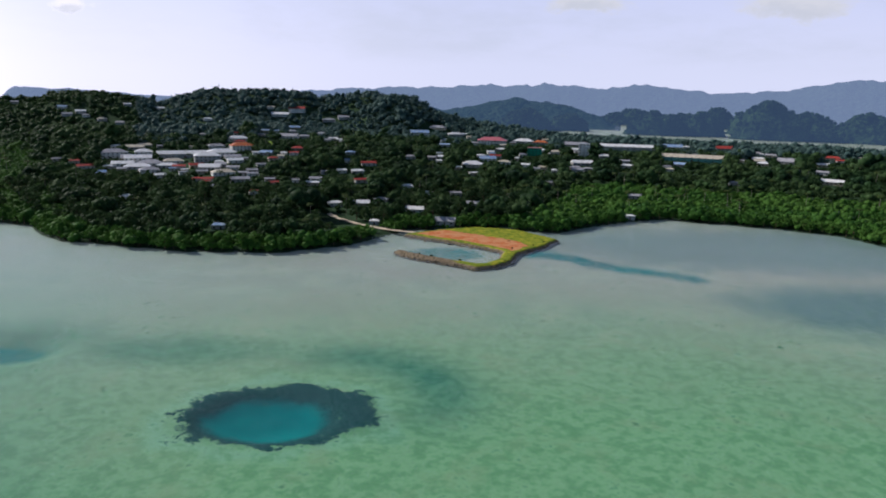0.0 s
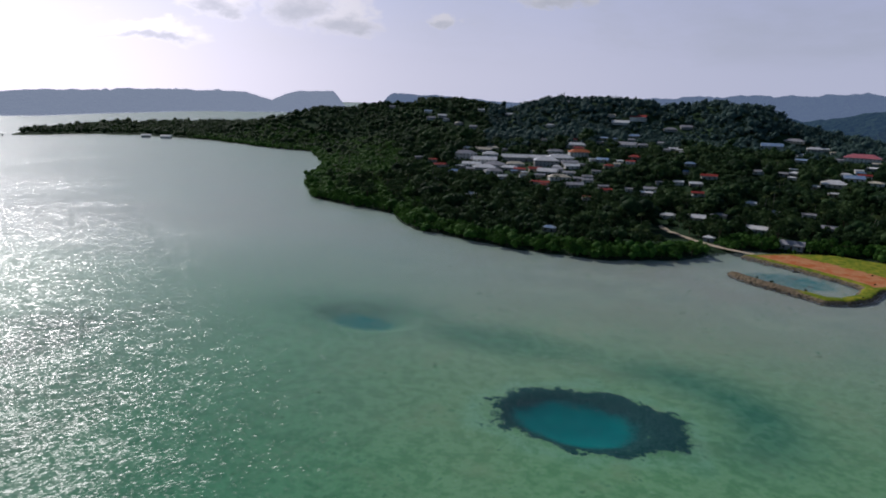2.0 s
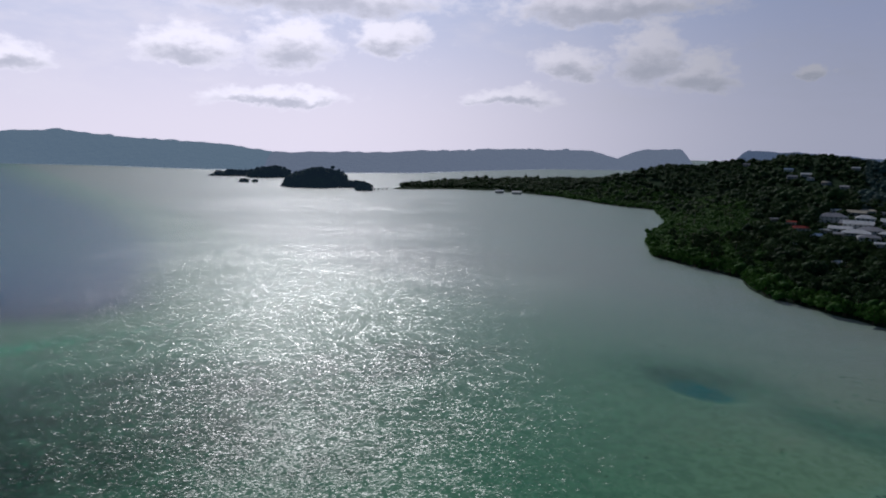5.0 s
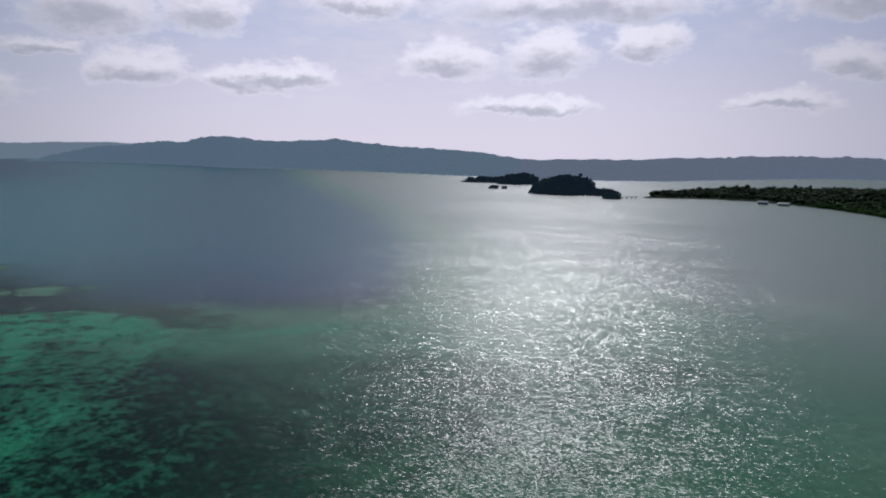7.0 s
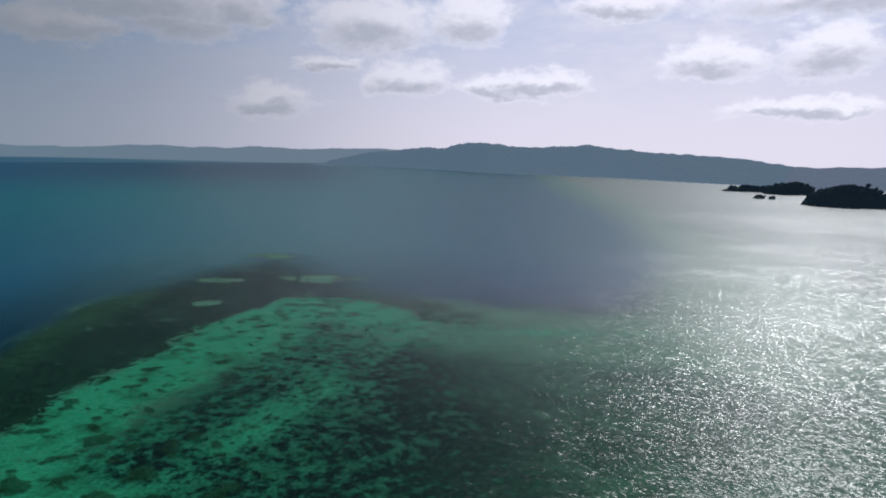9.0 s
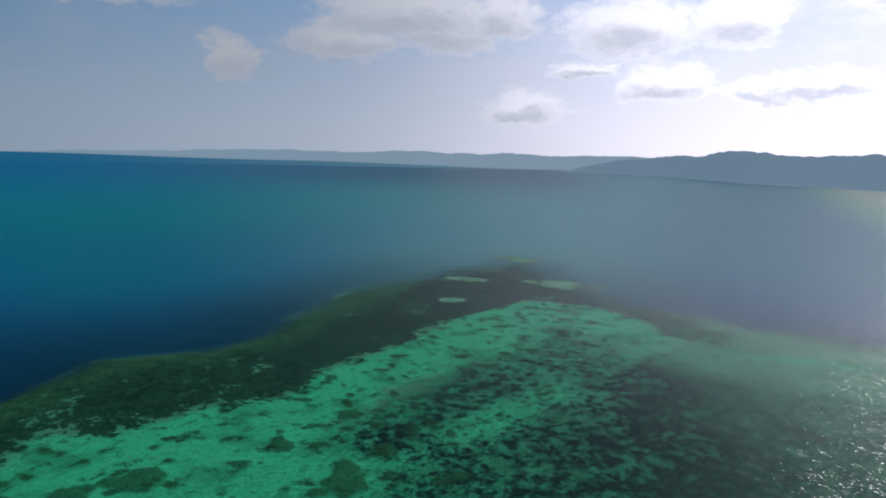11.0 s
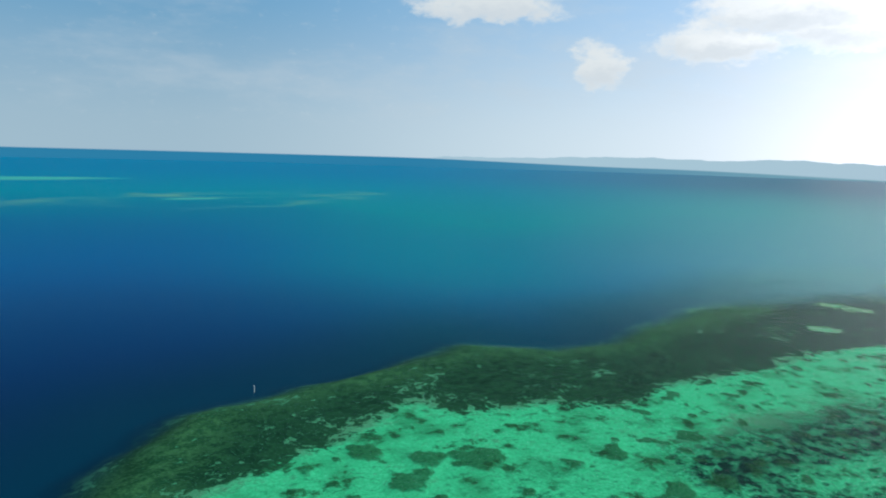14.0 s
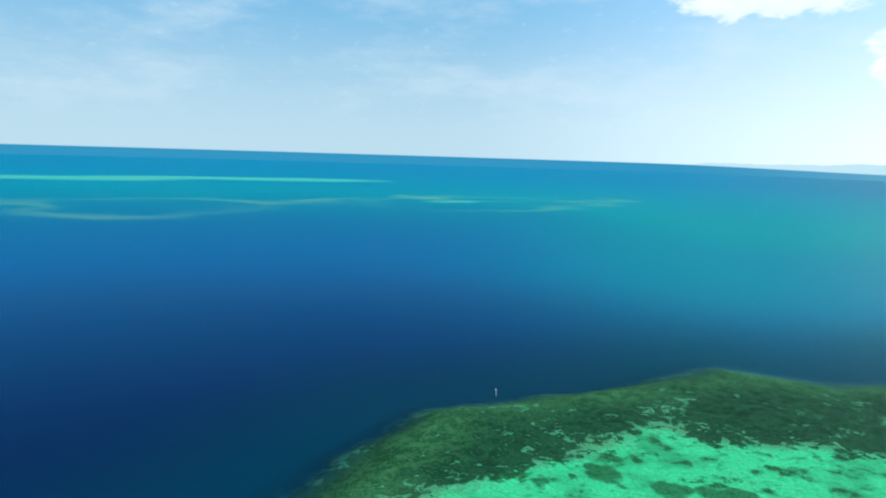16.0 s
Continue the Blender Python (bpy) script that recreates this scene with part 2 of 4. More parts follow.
def ground_material():
    m, k = material("sea_bed_and_soil")
    p = place(k)
    big, mid, small, tiny = k.noise(p, 0.012, 4), k.noise(p, 0.045, 5, 0.6), k.noise(p, 0.24, 6, 0.65), k.noise(p, 1.0, 5, 0.65)
    rag = k.math("SUBTRACT", k.math("ADD", k.math("MULTIPLY", small, 0.55), k.math("ADD", k.math("MULTIPLY", mid, 0.25), k.math("MULTIPLY", tiny, 0.2))), 0.5)
    rag = k.math("MULTIPLY", rag, 2.4)

    def cover(name, reach=1.2, soft=0.18):
        w = k.math("ADD", attr(k, name), k.math("MULTIPLY", rag, reach))
        return k.step(w, 0.5 - soft, 0.5 + soft)

    # shallow flat: silt and algae under about a metre of water
    silt = k.mix(k.step(mid, 0.35, 0.65), (0.340, 0.400, 0.345), (0.430, 0.470, 0.400))
    silt = k.mix(k.step(big, 0.35, 0.65), silt, (0.395, 0.405, 0.355))
    algae = k.mix(k.step(small, 0.38, 0.62), (0.145, 0.355, 0.175), (0.235, 0.475, 0.255))
    algae = k.mix(k.math("MULTIPLY", k.step(mid, 0.5, 0.7), 0.5), algae, (0.290, 0.430, 0.250))
    flat = k.mix(attr(k, "green"), silt, algae)
    flat = k.mix(k.math("MULTIPLY", attr(k, "lush"), 0.9), flat, k.mix(k.step(small, 0.35, 0.65), (0.045, 0.240, 0.135), (0.090, 0.345, 0.195)))
    # outer flat made paler: glare on the lagoon put into the bed colour
    flat = k.mix(k.math("MULTIPLY", attr(k, "outer"), 0.5), flat, (0.350, 0.490, 0.435))
    flat = k.mix(k.math("MULTIPLY", k.step(tiny, 0.45, 0.75), 0.25), flat, (0.34, 0.47, 0.35))
    flat = k.mix(k.math("MULTIPLY", k.step(small, 0.58, 0.72), 0.5), flat, (0.125, 0.235, 0.150))
    flat = k.mix(k.math("MULTIPLY", attr(k, "dim"), k.step(mid, 0.25, 0.7, 0.65, 1.0)), flat, k.mix(k.step(small, 0.4, 0.65), (0.022, 0.170, 0.118), (0.060, 0.250, 0.170)))
    flat = k.mix(attr(k, "slate"), flat, k.mix(k.step(small, 0.4, 0.65), (0.095, 0.205, 0.215), (0.145, 0.250, 0.245)))
    flat = k.mix(k.math("MULTIPLY", attr(k, "pale"), k.step(small, 0.3, 0.6, 0.3, 0.9)), flat, (0.250, 0.520, 0.410))
    weed = k.mix(k.step(small, 0.4, 0.65), (0.002, 0.026, 0.021), (0.010, 0.078, 0.046))
    c = k.mix(cover("weed", 1.0, 0.30), flat, weed)
    sand = k.mix(k.step(tiny, 0.35, 0.7), (0.046, 0.46, 0.22), (0.085, 0.60, 0.32))
    sand = k.mix(k.math("MULTIPLY", k.step(mid, 0.48, 0.62), 0.65), sand, (0.030, 0.24, 0.110))
    lump = k.noise(p, 0.09, 6, 0.66)
    sand = k.mix(k.math("MULTIPLY", k.step(small, 0.52, 0.68), 0.5), sand, (0.012, 0.080, 0.036))
    sand = k.mix(k.math("MULTIPLY", k.step(lump, 0.55, 0.64), 0.8), sand, k.mix(k.step(tiny, 0.4, 0.6), (0.005, 0.032, 0.014), (0.022, 0.085, 0.030)))
    c = k.mix(cover("sand", 1.5, 0.36), c, sand)
    c = k.mix(k.math("MULTIPLY", cover("heads", 1.5, 0.3), k.step(attr(k, "heads"), 0.0, 0.3, 0.0, 0.8)), c, k.mix(k.step(tiny, 0.4, 0.62), (0.006, 0.045, 0.018), (0.024, 0.100, 0.036)))
    heads = k.mix(k.step(small, 0.36, 0.62), (0.003, 0.024, 0.014), (0.013, 0.066, 0.032))
    heads = k.mix(k.math("MULTIPLY", k.step(tiny, 0.52, 0.72), 0.6), heads, (0.035, 0.170, 0.090))
    rim = k.mix(attr(k, "edge"), heads, k.mix(k.step(k.math("ADD", k.math("MULTIPLY", small, 0.5), k.math("MULTIPLY", tiny, 0.5)), 0.42, 0.58), (0.012, 0.070, 0.030), (0.046, 0.160, 0.068)))
    rim = k.mix(attr(k, "hole"), rim, k.mix(k.step(tiny, 0.38, 0.62), (0.010, 0.060, 0.066), (0.030, 0.105, 0.105)))
    c = k.mix(k.math("MULTIPLY", cover("coral", 1.9, 0.14), k.step(attr(k, "coral"), 0.0, 0.2)), c, rim)
    pool = k.mix(k.step(mid, 0.3, 0.7), (0.001, 0.155, 0.170), (0.002, 0.225, 0.230))
    c = k.mix(cover("pool", 0.5, 0.3), c, pool)
    # deep water; offing, teal and brim tones hold painted haze and sky reflection
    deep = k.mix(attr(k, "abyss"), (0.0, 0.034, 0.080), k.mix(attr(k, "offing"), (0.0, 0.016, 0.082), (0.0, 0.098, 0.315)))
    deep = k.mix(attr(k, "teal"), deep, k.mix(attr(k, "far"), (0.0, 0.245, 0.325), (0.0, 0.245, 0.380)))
    # haze and sun glare over the western water, painted into its bed colour
    deep = k.mix(k.math("MULTIPLY", attr(k, "haze_tint"), k.step(mid, 0.2, 0.8, 0.7, 1.0)), deep, k.mix(attr(k, "west"), (0.008, 0.195, 0.280), (0.170, 0.430, 0.460)))
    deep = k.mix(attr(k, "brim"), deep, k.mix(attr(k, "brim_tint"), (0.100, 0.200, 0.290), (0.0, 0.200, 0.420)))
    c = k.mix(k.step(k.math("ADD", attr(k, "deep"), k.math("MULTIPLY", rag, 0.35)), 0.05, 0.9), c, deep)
    c = k.mix(attr(k, "cay"), c, (0.030, 0.430, 0.450))
    soil = k.mix(k.step(small, 0.4, 0.6), (0.022, 0.046, 0.022), (0.038, 0.072, 0.034))
    c = k.mix(k.step(attr(k, "land"), 0.35, 0.6), c, soil)
    finish(k, principled(k, c, 0.95, 0.05, bump=tiny, strength=0.4, distance=0.3))
    return m


def water_material():
    """Rippled sea: small wind waves in three sizes tilt the surface; what is not reflected shows the bed."""
    m, k = material("sea_water")
    p = place(k)
    rot = k.tree.nodes.new("ShaderNodeVectorRotate")
    rot.inputs["Angle"].default_value = radians(-58)
    k.link(p, rot.inputs["Vector"])
    along = k.vmath("MULTIPLY", rot.outputs[0], (0.55, 1.0, 1.0))
    tilt = None
    for scale, detail, slope in ((0.03, 2, 0.12), (0.30, 2, 0.40), (1.35, 2, 1.2)):
        w = k.vmath("SCALE", k.vmath("SUBTRACT", k.noise(along, scale, detail, 0.55, out=1), (0.5, 0.5, 0.5)), scale=slope)
        tilt = w if tilt is None else k.vmath("ADD", tilt, w)
    # gusts ruffle some stretches of water more than others
    gust = k.step(k.noise(k.vmath("MULTIPLY", rot.outputs[0], (0.35, 1.0, 1.0)), 0.006, 3, 0.55), 0.3, 0.7, 0.72, 1.18)
    tilt = k.vmath("MULTIPLY", k.vmath("SCALE", tilt, scale=gust), (1.0, 1.0, 0.0))
    normal = k.vmath("NORMALIZE", k.vmath("ADD", tilt, (0.0, 0.0, 1.0)))
    gloss = k.tree.nodes.new("ShaderNodeBsdfGlossy")
    gloss.inputs["Roughness"].default_value = 0.28
    gloss.inputs["Color"].default_value = (0.95, 0.96, 1.0, 1)
    k.link(normal, gloss.inputs["Normal"])
    # the smallest ripples, too fine to see one by one, spread the sky's light wider
    sheen = k.tree.nodes.new("ShaderNodeBsdfGlossy")
    sheen.inputs["Roughness"].default_value = 0.5
    sheen.inputs["Color"].default_value = (0.95, 0.96, 1.0, 1)
    both = k.tree.nodes.new("ShaderNodeMixShader")
    both.inputs[0].default_value = 0.11
    k.link(gloss.outputs[0], both.inputs[1])
    k.link(sheen.outputs[0], both.inputs[2])
    clear = k.tree.nodes.new("ShaderNodeBsdfTransparent")
    clear.inputs["Color"].default_value = (0.93, 0.98, 0.97, 1)
    fresnel = k.tree.nodes.new("ShaderNodeFresnel")
    fresnel.inputs["IOR"].default_value = 1.33
    mixer = k.tree.nodes.new("ShaderNodeMixShader")
    # reflection scaled by place: full in the lagoon, cut to 0.22 on open sea
    reflect_share = k.step(k.vmath("DOT_PRODUCT", p, (-0.45, 1.0, 0.0)), 190.0, -140.0, 1.0, 0.22)
    k.link(k.math("MULTIPLY", k.math("MINIMUM", k.math("MULTIPLY", k.math("POWER", fresnel.outputs[0], 1.35), 0.97), 0.19), reflect_share), mixer.inputs[0])
    k.link(clear.outputs[0], mixer.inputs[1])
    k.link(both.outputs[0], mixer.inputs[2])
    finish(k, mixer.outputs[0])
    return m


def leaf_material(name, dark, light, tip, gloss=0.06):
    """Foliage that differs from tree to tree and from clump to clump."""
    m, k = material(name)
    g = k.tree.nodes.new("ShaderNodeNewGeometry")
    info = k.tree.nodes.new("ShaderNodeObjectInfo")
    patch = k.noise(g.outputs["Position"], 0.02, 3)
    one = k.mix(g.outputs["Random Per Island"], dark, light)
    two = k.mix(k.math("MULTIPLY", k.step(patch, 0.42, 0.6), 0.85), one, tip)
    col = k.mix(k.math("MULTIPLY", info.outputs["Random"], 0.35), two, dark)
    thin = k.tree.nodes.new("ShaderNodeBsdfTranslucent")
    k.link(k.mix(0.5, col, tip), thin.inputs[0])
    mixer = k.tree.nodes.new("ShaderNodeMixShader")
    mixer.inputs[0].default_value = 0.25
    k.link(principled(k, col, 0.62, gloss), mixer.inputs[1])
    k.link(thin.outputs[0], mixer.inputs[2])
    finish(k, mixer.outputs[0])
    return m


def ridge_material(name, a, b, haze_glow, share):
    """Far wooded hills as a backdrop, sea haze mixed in as even glow."""
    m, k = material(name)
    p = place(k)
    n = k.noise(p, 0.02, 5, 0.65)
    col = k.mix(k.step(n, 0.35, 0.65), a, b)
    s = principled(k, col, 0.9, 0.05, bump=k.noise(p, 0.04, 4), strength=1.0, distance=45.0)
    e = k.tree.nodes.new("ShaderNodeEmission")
    e.inputs[0].default_value = (*haze_glow, 1)
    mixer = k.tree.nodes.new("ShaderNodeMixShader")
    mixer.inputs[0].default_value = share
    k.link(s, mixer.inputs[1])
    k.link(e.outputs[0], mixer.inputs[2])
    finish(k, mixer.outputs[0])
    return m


MAT_GROUND, MAT_WATER = ground_material(), water_material()
MAT_BROAD = leaf_material("broad_leaves", (0.008, 0.026, 0.011), (0.042, 0.090, 0.030), (0.060, 0.106, 0.036))
MAT_MANGROVE = leaf_material("mangrove_leaves", (0.023, 0.078, 0.014), (0.060, 0.155, 0.024), (0.076, 0.168, 0.030))
# hill leaves paler and bluer than the rest: distance haze put into the colour
MAT_HILL_HAZED = leaf_material("hazed_jungle_leaves", (0.042, 0.084, 0.080), (0.072, 0.128, 0.114), (0.080, 0.138, 0.120), 0.08)
MAT_TALL = leaf_material("tall_tree_leaves", (0.009, 0.028, 0.012), (0.030, 0.070, 0.028), (0.048, 0.100, 0.030))
MAT_PALM = leaf_material("palm_fronds", (0.030, 0.055, 0.015), (0.085, 0.115, 0.035), (0.070, 0.105, 0.030))


# ---------------------------------------------------------------- ground and sea
def mesh_from(name, verts, faces, mat, smooth_shade=False):
    """A mesh from arrays of corners and of triangles or quads."""
    me = bpy.data.meshes.new(name)
    verts, faces = np.asarray(verts, np.float32), np.asarray(faces, np.int32)
    me.vertices.add(len(verts))
    me.vertices.foreach_set("co", verts.ravel())
    n = faces.shape[1]
    me.loops.add(faces.size)
    me.loops.foreach_set("vertex_index", faces.ravel())
    me.polygons.add(len(faces))
    me.polygons.foreach_set("loop_start", np.arange(0, faces.size, n, dtype=np.int32))
    me.polygons.foreach_set("loop_total", np.full(len(faces), n, np.int32))
    me.polygons.foreach_set("use_smooth", np.full(len(faces), smooth_shade))
    me.update(calc_edges=True)
    me.materials.append(mat)
    return me


def grid_faces(rows, cols, wrap=False):
    i, j = np.meshgrid(np.arange(rows - 1), np.arange(cols if wrap else cols - 1), indexing="ij")
    jn = (j + 1) % cols
    return np.stack([i * cols + j, (i + 1) * cols + j, (i + 1) * cols + jn, i * cols + jn], -1).reshape(-1, 4)


def build_ground():
    az = np.radians(np.concatenate([np.arange(-36, 200, 0.36), np.arange(200, 324, 2.5)]))
    rad = np.concatenate([[0.01, 40.0, 80.0], 120.0 * np.exp(np.arange(0, 270) * 0.01377), [4960.0, 5120.0]])
    r, a = np.meshgrid(rad, az, indexing="ij")
    x, y = -np.sin(a) * r, np.cos(a) * r
    high, inland = land_height(x, y)
    land = smooth(inland, -3, 3)
    off = -inside_distance(x, y, DEEP)
    wob = 26 * (fractal(x, y, 70, 11, 5) - 0.5) + 9 * (fractal(x, y, 18, 17, 3) - 0.5)
    width = np.where(y < -120, 26.0, 26 + 50 * smooth(y, -120, 60) + 260 * smooth(y, 40, 260) + 420 * smooth(r, 600, 2000) * smooth(y, -120, 60))
    deep = smooth(-off + 0.6 * wob, -12 - 110 * smooth(-x, 400, 620) * smooth(-y, 0, 100), width)
    abyss = smooth(-off, 15, 120) * (1 - 0.25 * smooth(y, -100, 200))
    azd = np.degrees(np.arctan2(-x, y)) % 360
    # farther water is tinted by distance and bearing, for haze and sky reflection
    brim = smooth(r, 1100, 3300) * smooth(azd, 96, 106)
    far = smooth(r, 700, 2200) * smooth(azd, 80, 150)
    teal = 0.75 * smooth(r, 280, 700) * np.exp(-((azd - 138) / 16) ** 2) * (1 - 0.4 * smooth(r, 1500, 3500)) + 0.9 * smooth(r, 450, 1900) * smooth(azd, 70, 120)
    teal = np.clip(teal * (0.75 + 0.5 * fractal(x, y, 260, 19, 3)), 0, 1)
    # where the western water is paled to stand for haze and glare
    haze_tint = smooth(r, 300, 760) * smooth(azd, 68, 76) * smooth(azd, 138, 106)
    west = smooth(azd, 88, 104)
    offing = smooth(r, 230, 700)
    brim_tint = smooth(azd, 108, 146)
    dim = np.zeros_like(x)
    sd = inside_distance(x, y, SANDS) + wob * 1.25 + 34 * (fractal(x, y, 95, 65, 3) - 0.5) * smooth(-x, 150, 330)
    spread = 18 + 46 * smooth(x, -235, -140)
    sand = smooth(sd, -14, 12) * (1 - 0.6 * smooth(sd + 60 * (fractal(x, y, 60, 29, 4) - 0.5), spread, spread + 45))
    sand = sand * (1 - 0.75 * smooth(y, -80, 20)) * (1 - smooth(y, 70, 170)) * (1 - smooth(x, -70, 30))
    second = np.exp(-(line_distance(x, y, [(-122, -180), (-174, -108), (-244, -83), (-355, -45), (-370, 60)]) / 18) ** 2)
    sand = np.maximum(sand, 0.56 * second * smooth(sd, 0, 10) * (0.4 + 1.2 * fractal(x, y, 40, 59, 3)) * (1 - smooth(y, -60, 20)))
    weed = smooth(sd, 15, 80) * (1 - smooth(x + 0.75 * y, -190, 20)) * (0.75 + 0.45 * fractal(x, y, 60, 31, 3)) * (1 - 0.45 * smooth(y, -70, 50))
    sand = sand * (0.55 + 0.85 * fractal(x, y, 26, 63, 4))
    rim = line_distance(x, y, [(-463, -110), (-461, -62), (-410, -28), (-382, 8), (-386, 70), (-393, 130), (-420, 190)]) + 0.35 * wob
    sand = np.maximum(sand, (0.62 - 0.28 * smooth(y, 20, 150)) * np.exp(-(rim / 13) ** 2) * (1 - smooth(y, 130, 200)) * (0.5 + fractal(x, y, 30, 69, 3)))
    # coral heads standing on the sand
    heads = np.zeros_like(x)
    rng = np.random.default_rng(77)
    knobs = [(-174, -106, 8), (-188, -139, 6), (-135, -171, 7), (-200, -106, 5), (-223, -133, 6), (-153, -163, 6), (-120, -160, 7), (-120, -186, 6), (-148, -161, 9), (-181, -110, 6)]
    knobs += [(-rng.uniform(70, 460), -rng.uniform(60, 215), rng.uniform(1.4, 4.0)) for i in range(230)]
    for cx, cy, size in knobs:
        near = (np.abs(x - cx) < 3 * size) & (np.abs(y - cy) < 3 * size)
        e = np.hypot(x[near] - cx, y[near] - cy) / size + 0.9 * (fractal(x[near], y[near], 6, 79, 3) - 0.5)
        heads[near] = np.maximum(heads[near], smooth(e, 1.25, 0.55))
    belt = smooth(sd, 14, -8) * smooth(off, -30, 4) * smooth(-y, -60, 60) * (1 - smooth(off, 60, 140) * smooth(x, -100, 100))
    coral = belt * (0.62 + 0.5 * fractal(x, y, 30, 37, 3))
    edge = smooth(off + 0.7 * wob, 34, 8) * (0.5 + 0.6 * fractal(x, y, 40, 39, 3))
    green = smooth(-y, -420, -170) * (0.55 + 0.45 * smooth(x, -300, -60)) * (0.7 + 0.5 * fractal(x, y, 90, 40, 3))
    green = np.clip(np.maximum(green, smooth(-x, 60, 200) * smooth(-y, -330, -230)), 0, 1)
    pool = np.zeros_like(x)
    depth = 1.3 + 0.5 * fractal(x, y, 20, 41, 3)
    # the blue hole in the flat and the lesser one beside it
    bend = 1 + 0.45 * (fractal(x, y, 12, 43, 4) - 0.5)
    q = np.hypot((x + 50) / 29.5, (y - 207.5) / 22.5) * bend
    qi = np.hypot((x + 54) / 21.5, (y - 205) / 17.5) * (1 + 0.24 * (fractal(x, y, 12, 47, 3) - 0.5))
    coral = np.maximum(coral, 1.1 * smooth(q, 1.30, 0.74))
    hole = smooth(q, 1.8, 1.5)
    pool = np.maximum(pool, 1.05 * smooth(qi, 1.2, 0.40))
    depth = depth + 2.5 * smooth(qi, 1.15, 0.4) - 0.5 * smooth(q, 1.15, 0.95) * smooth(qi, 0.9, 1.2)
    shade = np.exp(-((np.hypot((x + 36) / 48, (y - 224) / 44) - 0.75) / 0.34) ** 2) * smooth(x + 0.9 * (y - 205), -45, 45)
    dim = np.maximum(dim, 1.0 * shade)
    halo = np.exp(-((q - 1.2) / 0.12) ** 2)
    pale = 0.35 * halo
    q2 = np.hypot((x + 168) / 30, (y - 259) / 18) * bend
    pool = np.maximum(pool, 0.60 * smooth(q2, 1.1, 0.2))
    dim = np.maximum(dim, 0.45 * smooth(np.hypot((x + 172) / 60, (y - 264) / 36) * bend, 1.2, 0.3))
    depth = depth + 3.0 * smooth(q2, 1.1, 0.4)
    dim = np.maximum(dim, 0.6 * smooth(np.hypot((x + 105) / 55, (y - 262) / 20) * bend, 1.3, 0.2))
    # dredged cut off the causeway, and the dark bed beyond it
    cut = line_distance(x, y, [(52, 446), (84, 436), (108, 410), (146, 390)]) * bend + 10 * (fractal(x, y, 22, 45, 3) - 0.5)
    pool = np.maximum(pool, 0.66 * smooth(cut, 20, 2))
    pool = np.maximum(pool, 0.52 * smooth(np.hypot((x - 62) / 40, (y - 445) / 26), 1.1, 0.2))
    pool = np.maximum(pool, 0.55 * smooth(np.hypot((x - 4) / 34, (y - 440) / 26), 1.1, 0.5))
    slate = 0.85 * smooth(np.hypot((x - 212) / 70, (y - 335) / 50) * bend, 1.25, 0.4)
    slate = np.maximum(slate, 0.62 * smooth(np.hypot((x - 250) / 230, (y - 475) / 80) * bend, 1.15, 0.5))
    # reefs far out, and isolated sand spots behind the reef's point
    cay = np.zeros_like(x)
    for cx, cy, wx, wy in ((-470, -1300, 380, 190), (110, -1200, 250, 200), (-640, -1440, 300, 110)):
        e = np.hypot((x - cx) / wx, (y - cy) / wy) + 1.0 * (fractal(x, y, 130, 53, 4) - 0.5)
        ring = np.exp(-((e - 0.75) / 0.22) ** 2) * (0.3 + 0.9 * fractal(x, y, 170, 55, 3))
        deep = deep * (1 - 0.42 * ring)
        cay = np.maximum(cay, 0.10 * ring)
    for cx, cy, wx, wy in ((-455, -1335, 75, 26), (-120, -2200, 480, 120), (420, -2080, 380, 120), (420, -1180, 120, 40)):
        e = np.hypot((x - cx) / wx, (y - cy) / wy) + 0.5 * (fractal(x, y, 150, 67, 3) - 0.5)
        deep = deep * (1 - 0.75 * smooth(e, 1.1, 0.5))
        cay = np.maximum(cay, 0.8 * smooth(e, 1.2, 0.5))
    for cx, cy, wx, wy in ((-530, -128, 16, 24), (-520, -208, 12, 20), (-440, -181, 12, 10), (-645, -202, 16, 22)):
        e = np.hypot((x - cx) / wx, (y - cy) / wy)
        e = e + 1.6 * (fractal(x, y, 14, 57, 3) - 0.5)
        sand = np.maximum(sand, 0.46 * smooth(e, 1.3, 0.0))
        coral = coral * (1 - 0.8 * smooth(e, 1.3, 0.6))
        deep = deep * (1 - smooth(e, 1.3, 0.6))
    depth = depth + 9 * deep * (1 - 0.97 * smooth(r, 300, 480))
    # outer: reach of the painted glare, nearer in on the sunward side
    outer = np.maximum(smooth(r, 380, 760), 0.75 * smooth(azd, 10, 30) * smooth(azd, 64, 46) * smooth(r, 170, 400)) * (1 - 0.75 * smooth(azd, 68, 86))
    lush = smooth(azd, 20, 50) * smooth(azd, 300, 200) * smooth(r, 600, 300)
    depth = depth - 0.5 * heads
    z = high * land - depth * (1 - land)
    verts = np.stack([x, y, z], -1).reshape(-1, 3)
    faces = grid_faces(len(rad), len(az), True)
    me = mesh_from("ground", verts, faces, MAT_GROUND, True)
    for key, val in dict(heads=heads, deep=deep, abyss=abyss, sand=sand, weed=weed, coral=coral, green=green, pool=pool, land=land, edge=edge, teal=teal, lush=lush, far=far, haze_tint=haze_tint, west=west, dim=dim, outer=outer, slate=slate, cay=cay, pale=pale, hole=hole, brim=brim, offing=offing, brim_tint=brim_tint).items():
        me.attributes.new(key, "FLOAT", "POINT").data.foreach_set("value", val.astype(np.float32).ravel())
    return tagged(new("ground", me), "pale lagoon flat, coral reef, deep drop-off and wooded island soil", "ground", kind="structure")


build_ground()


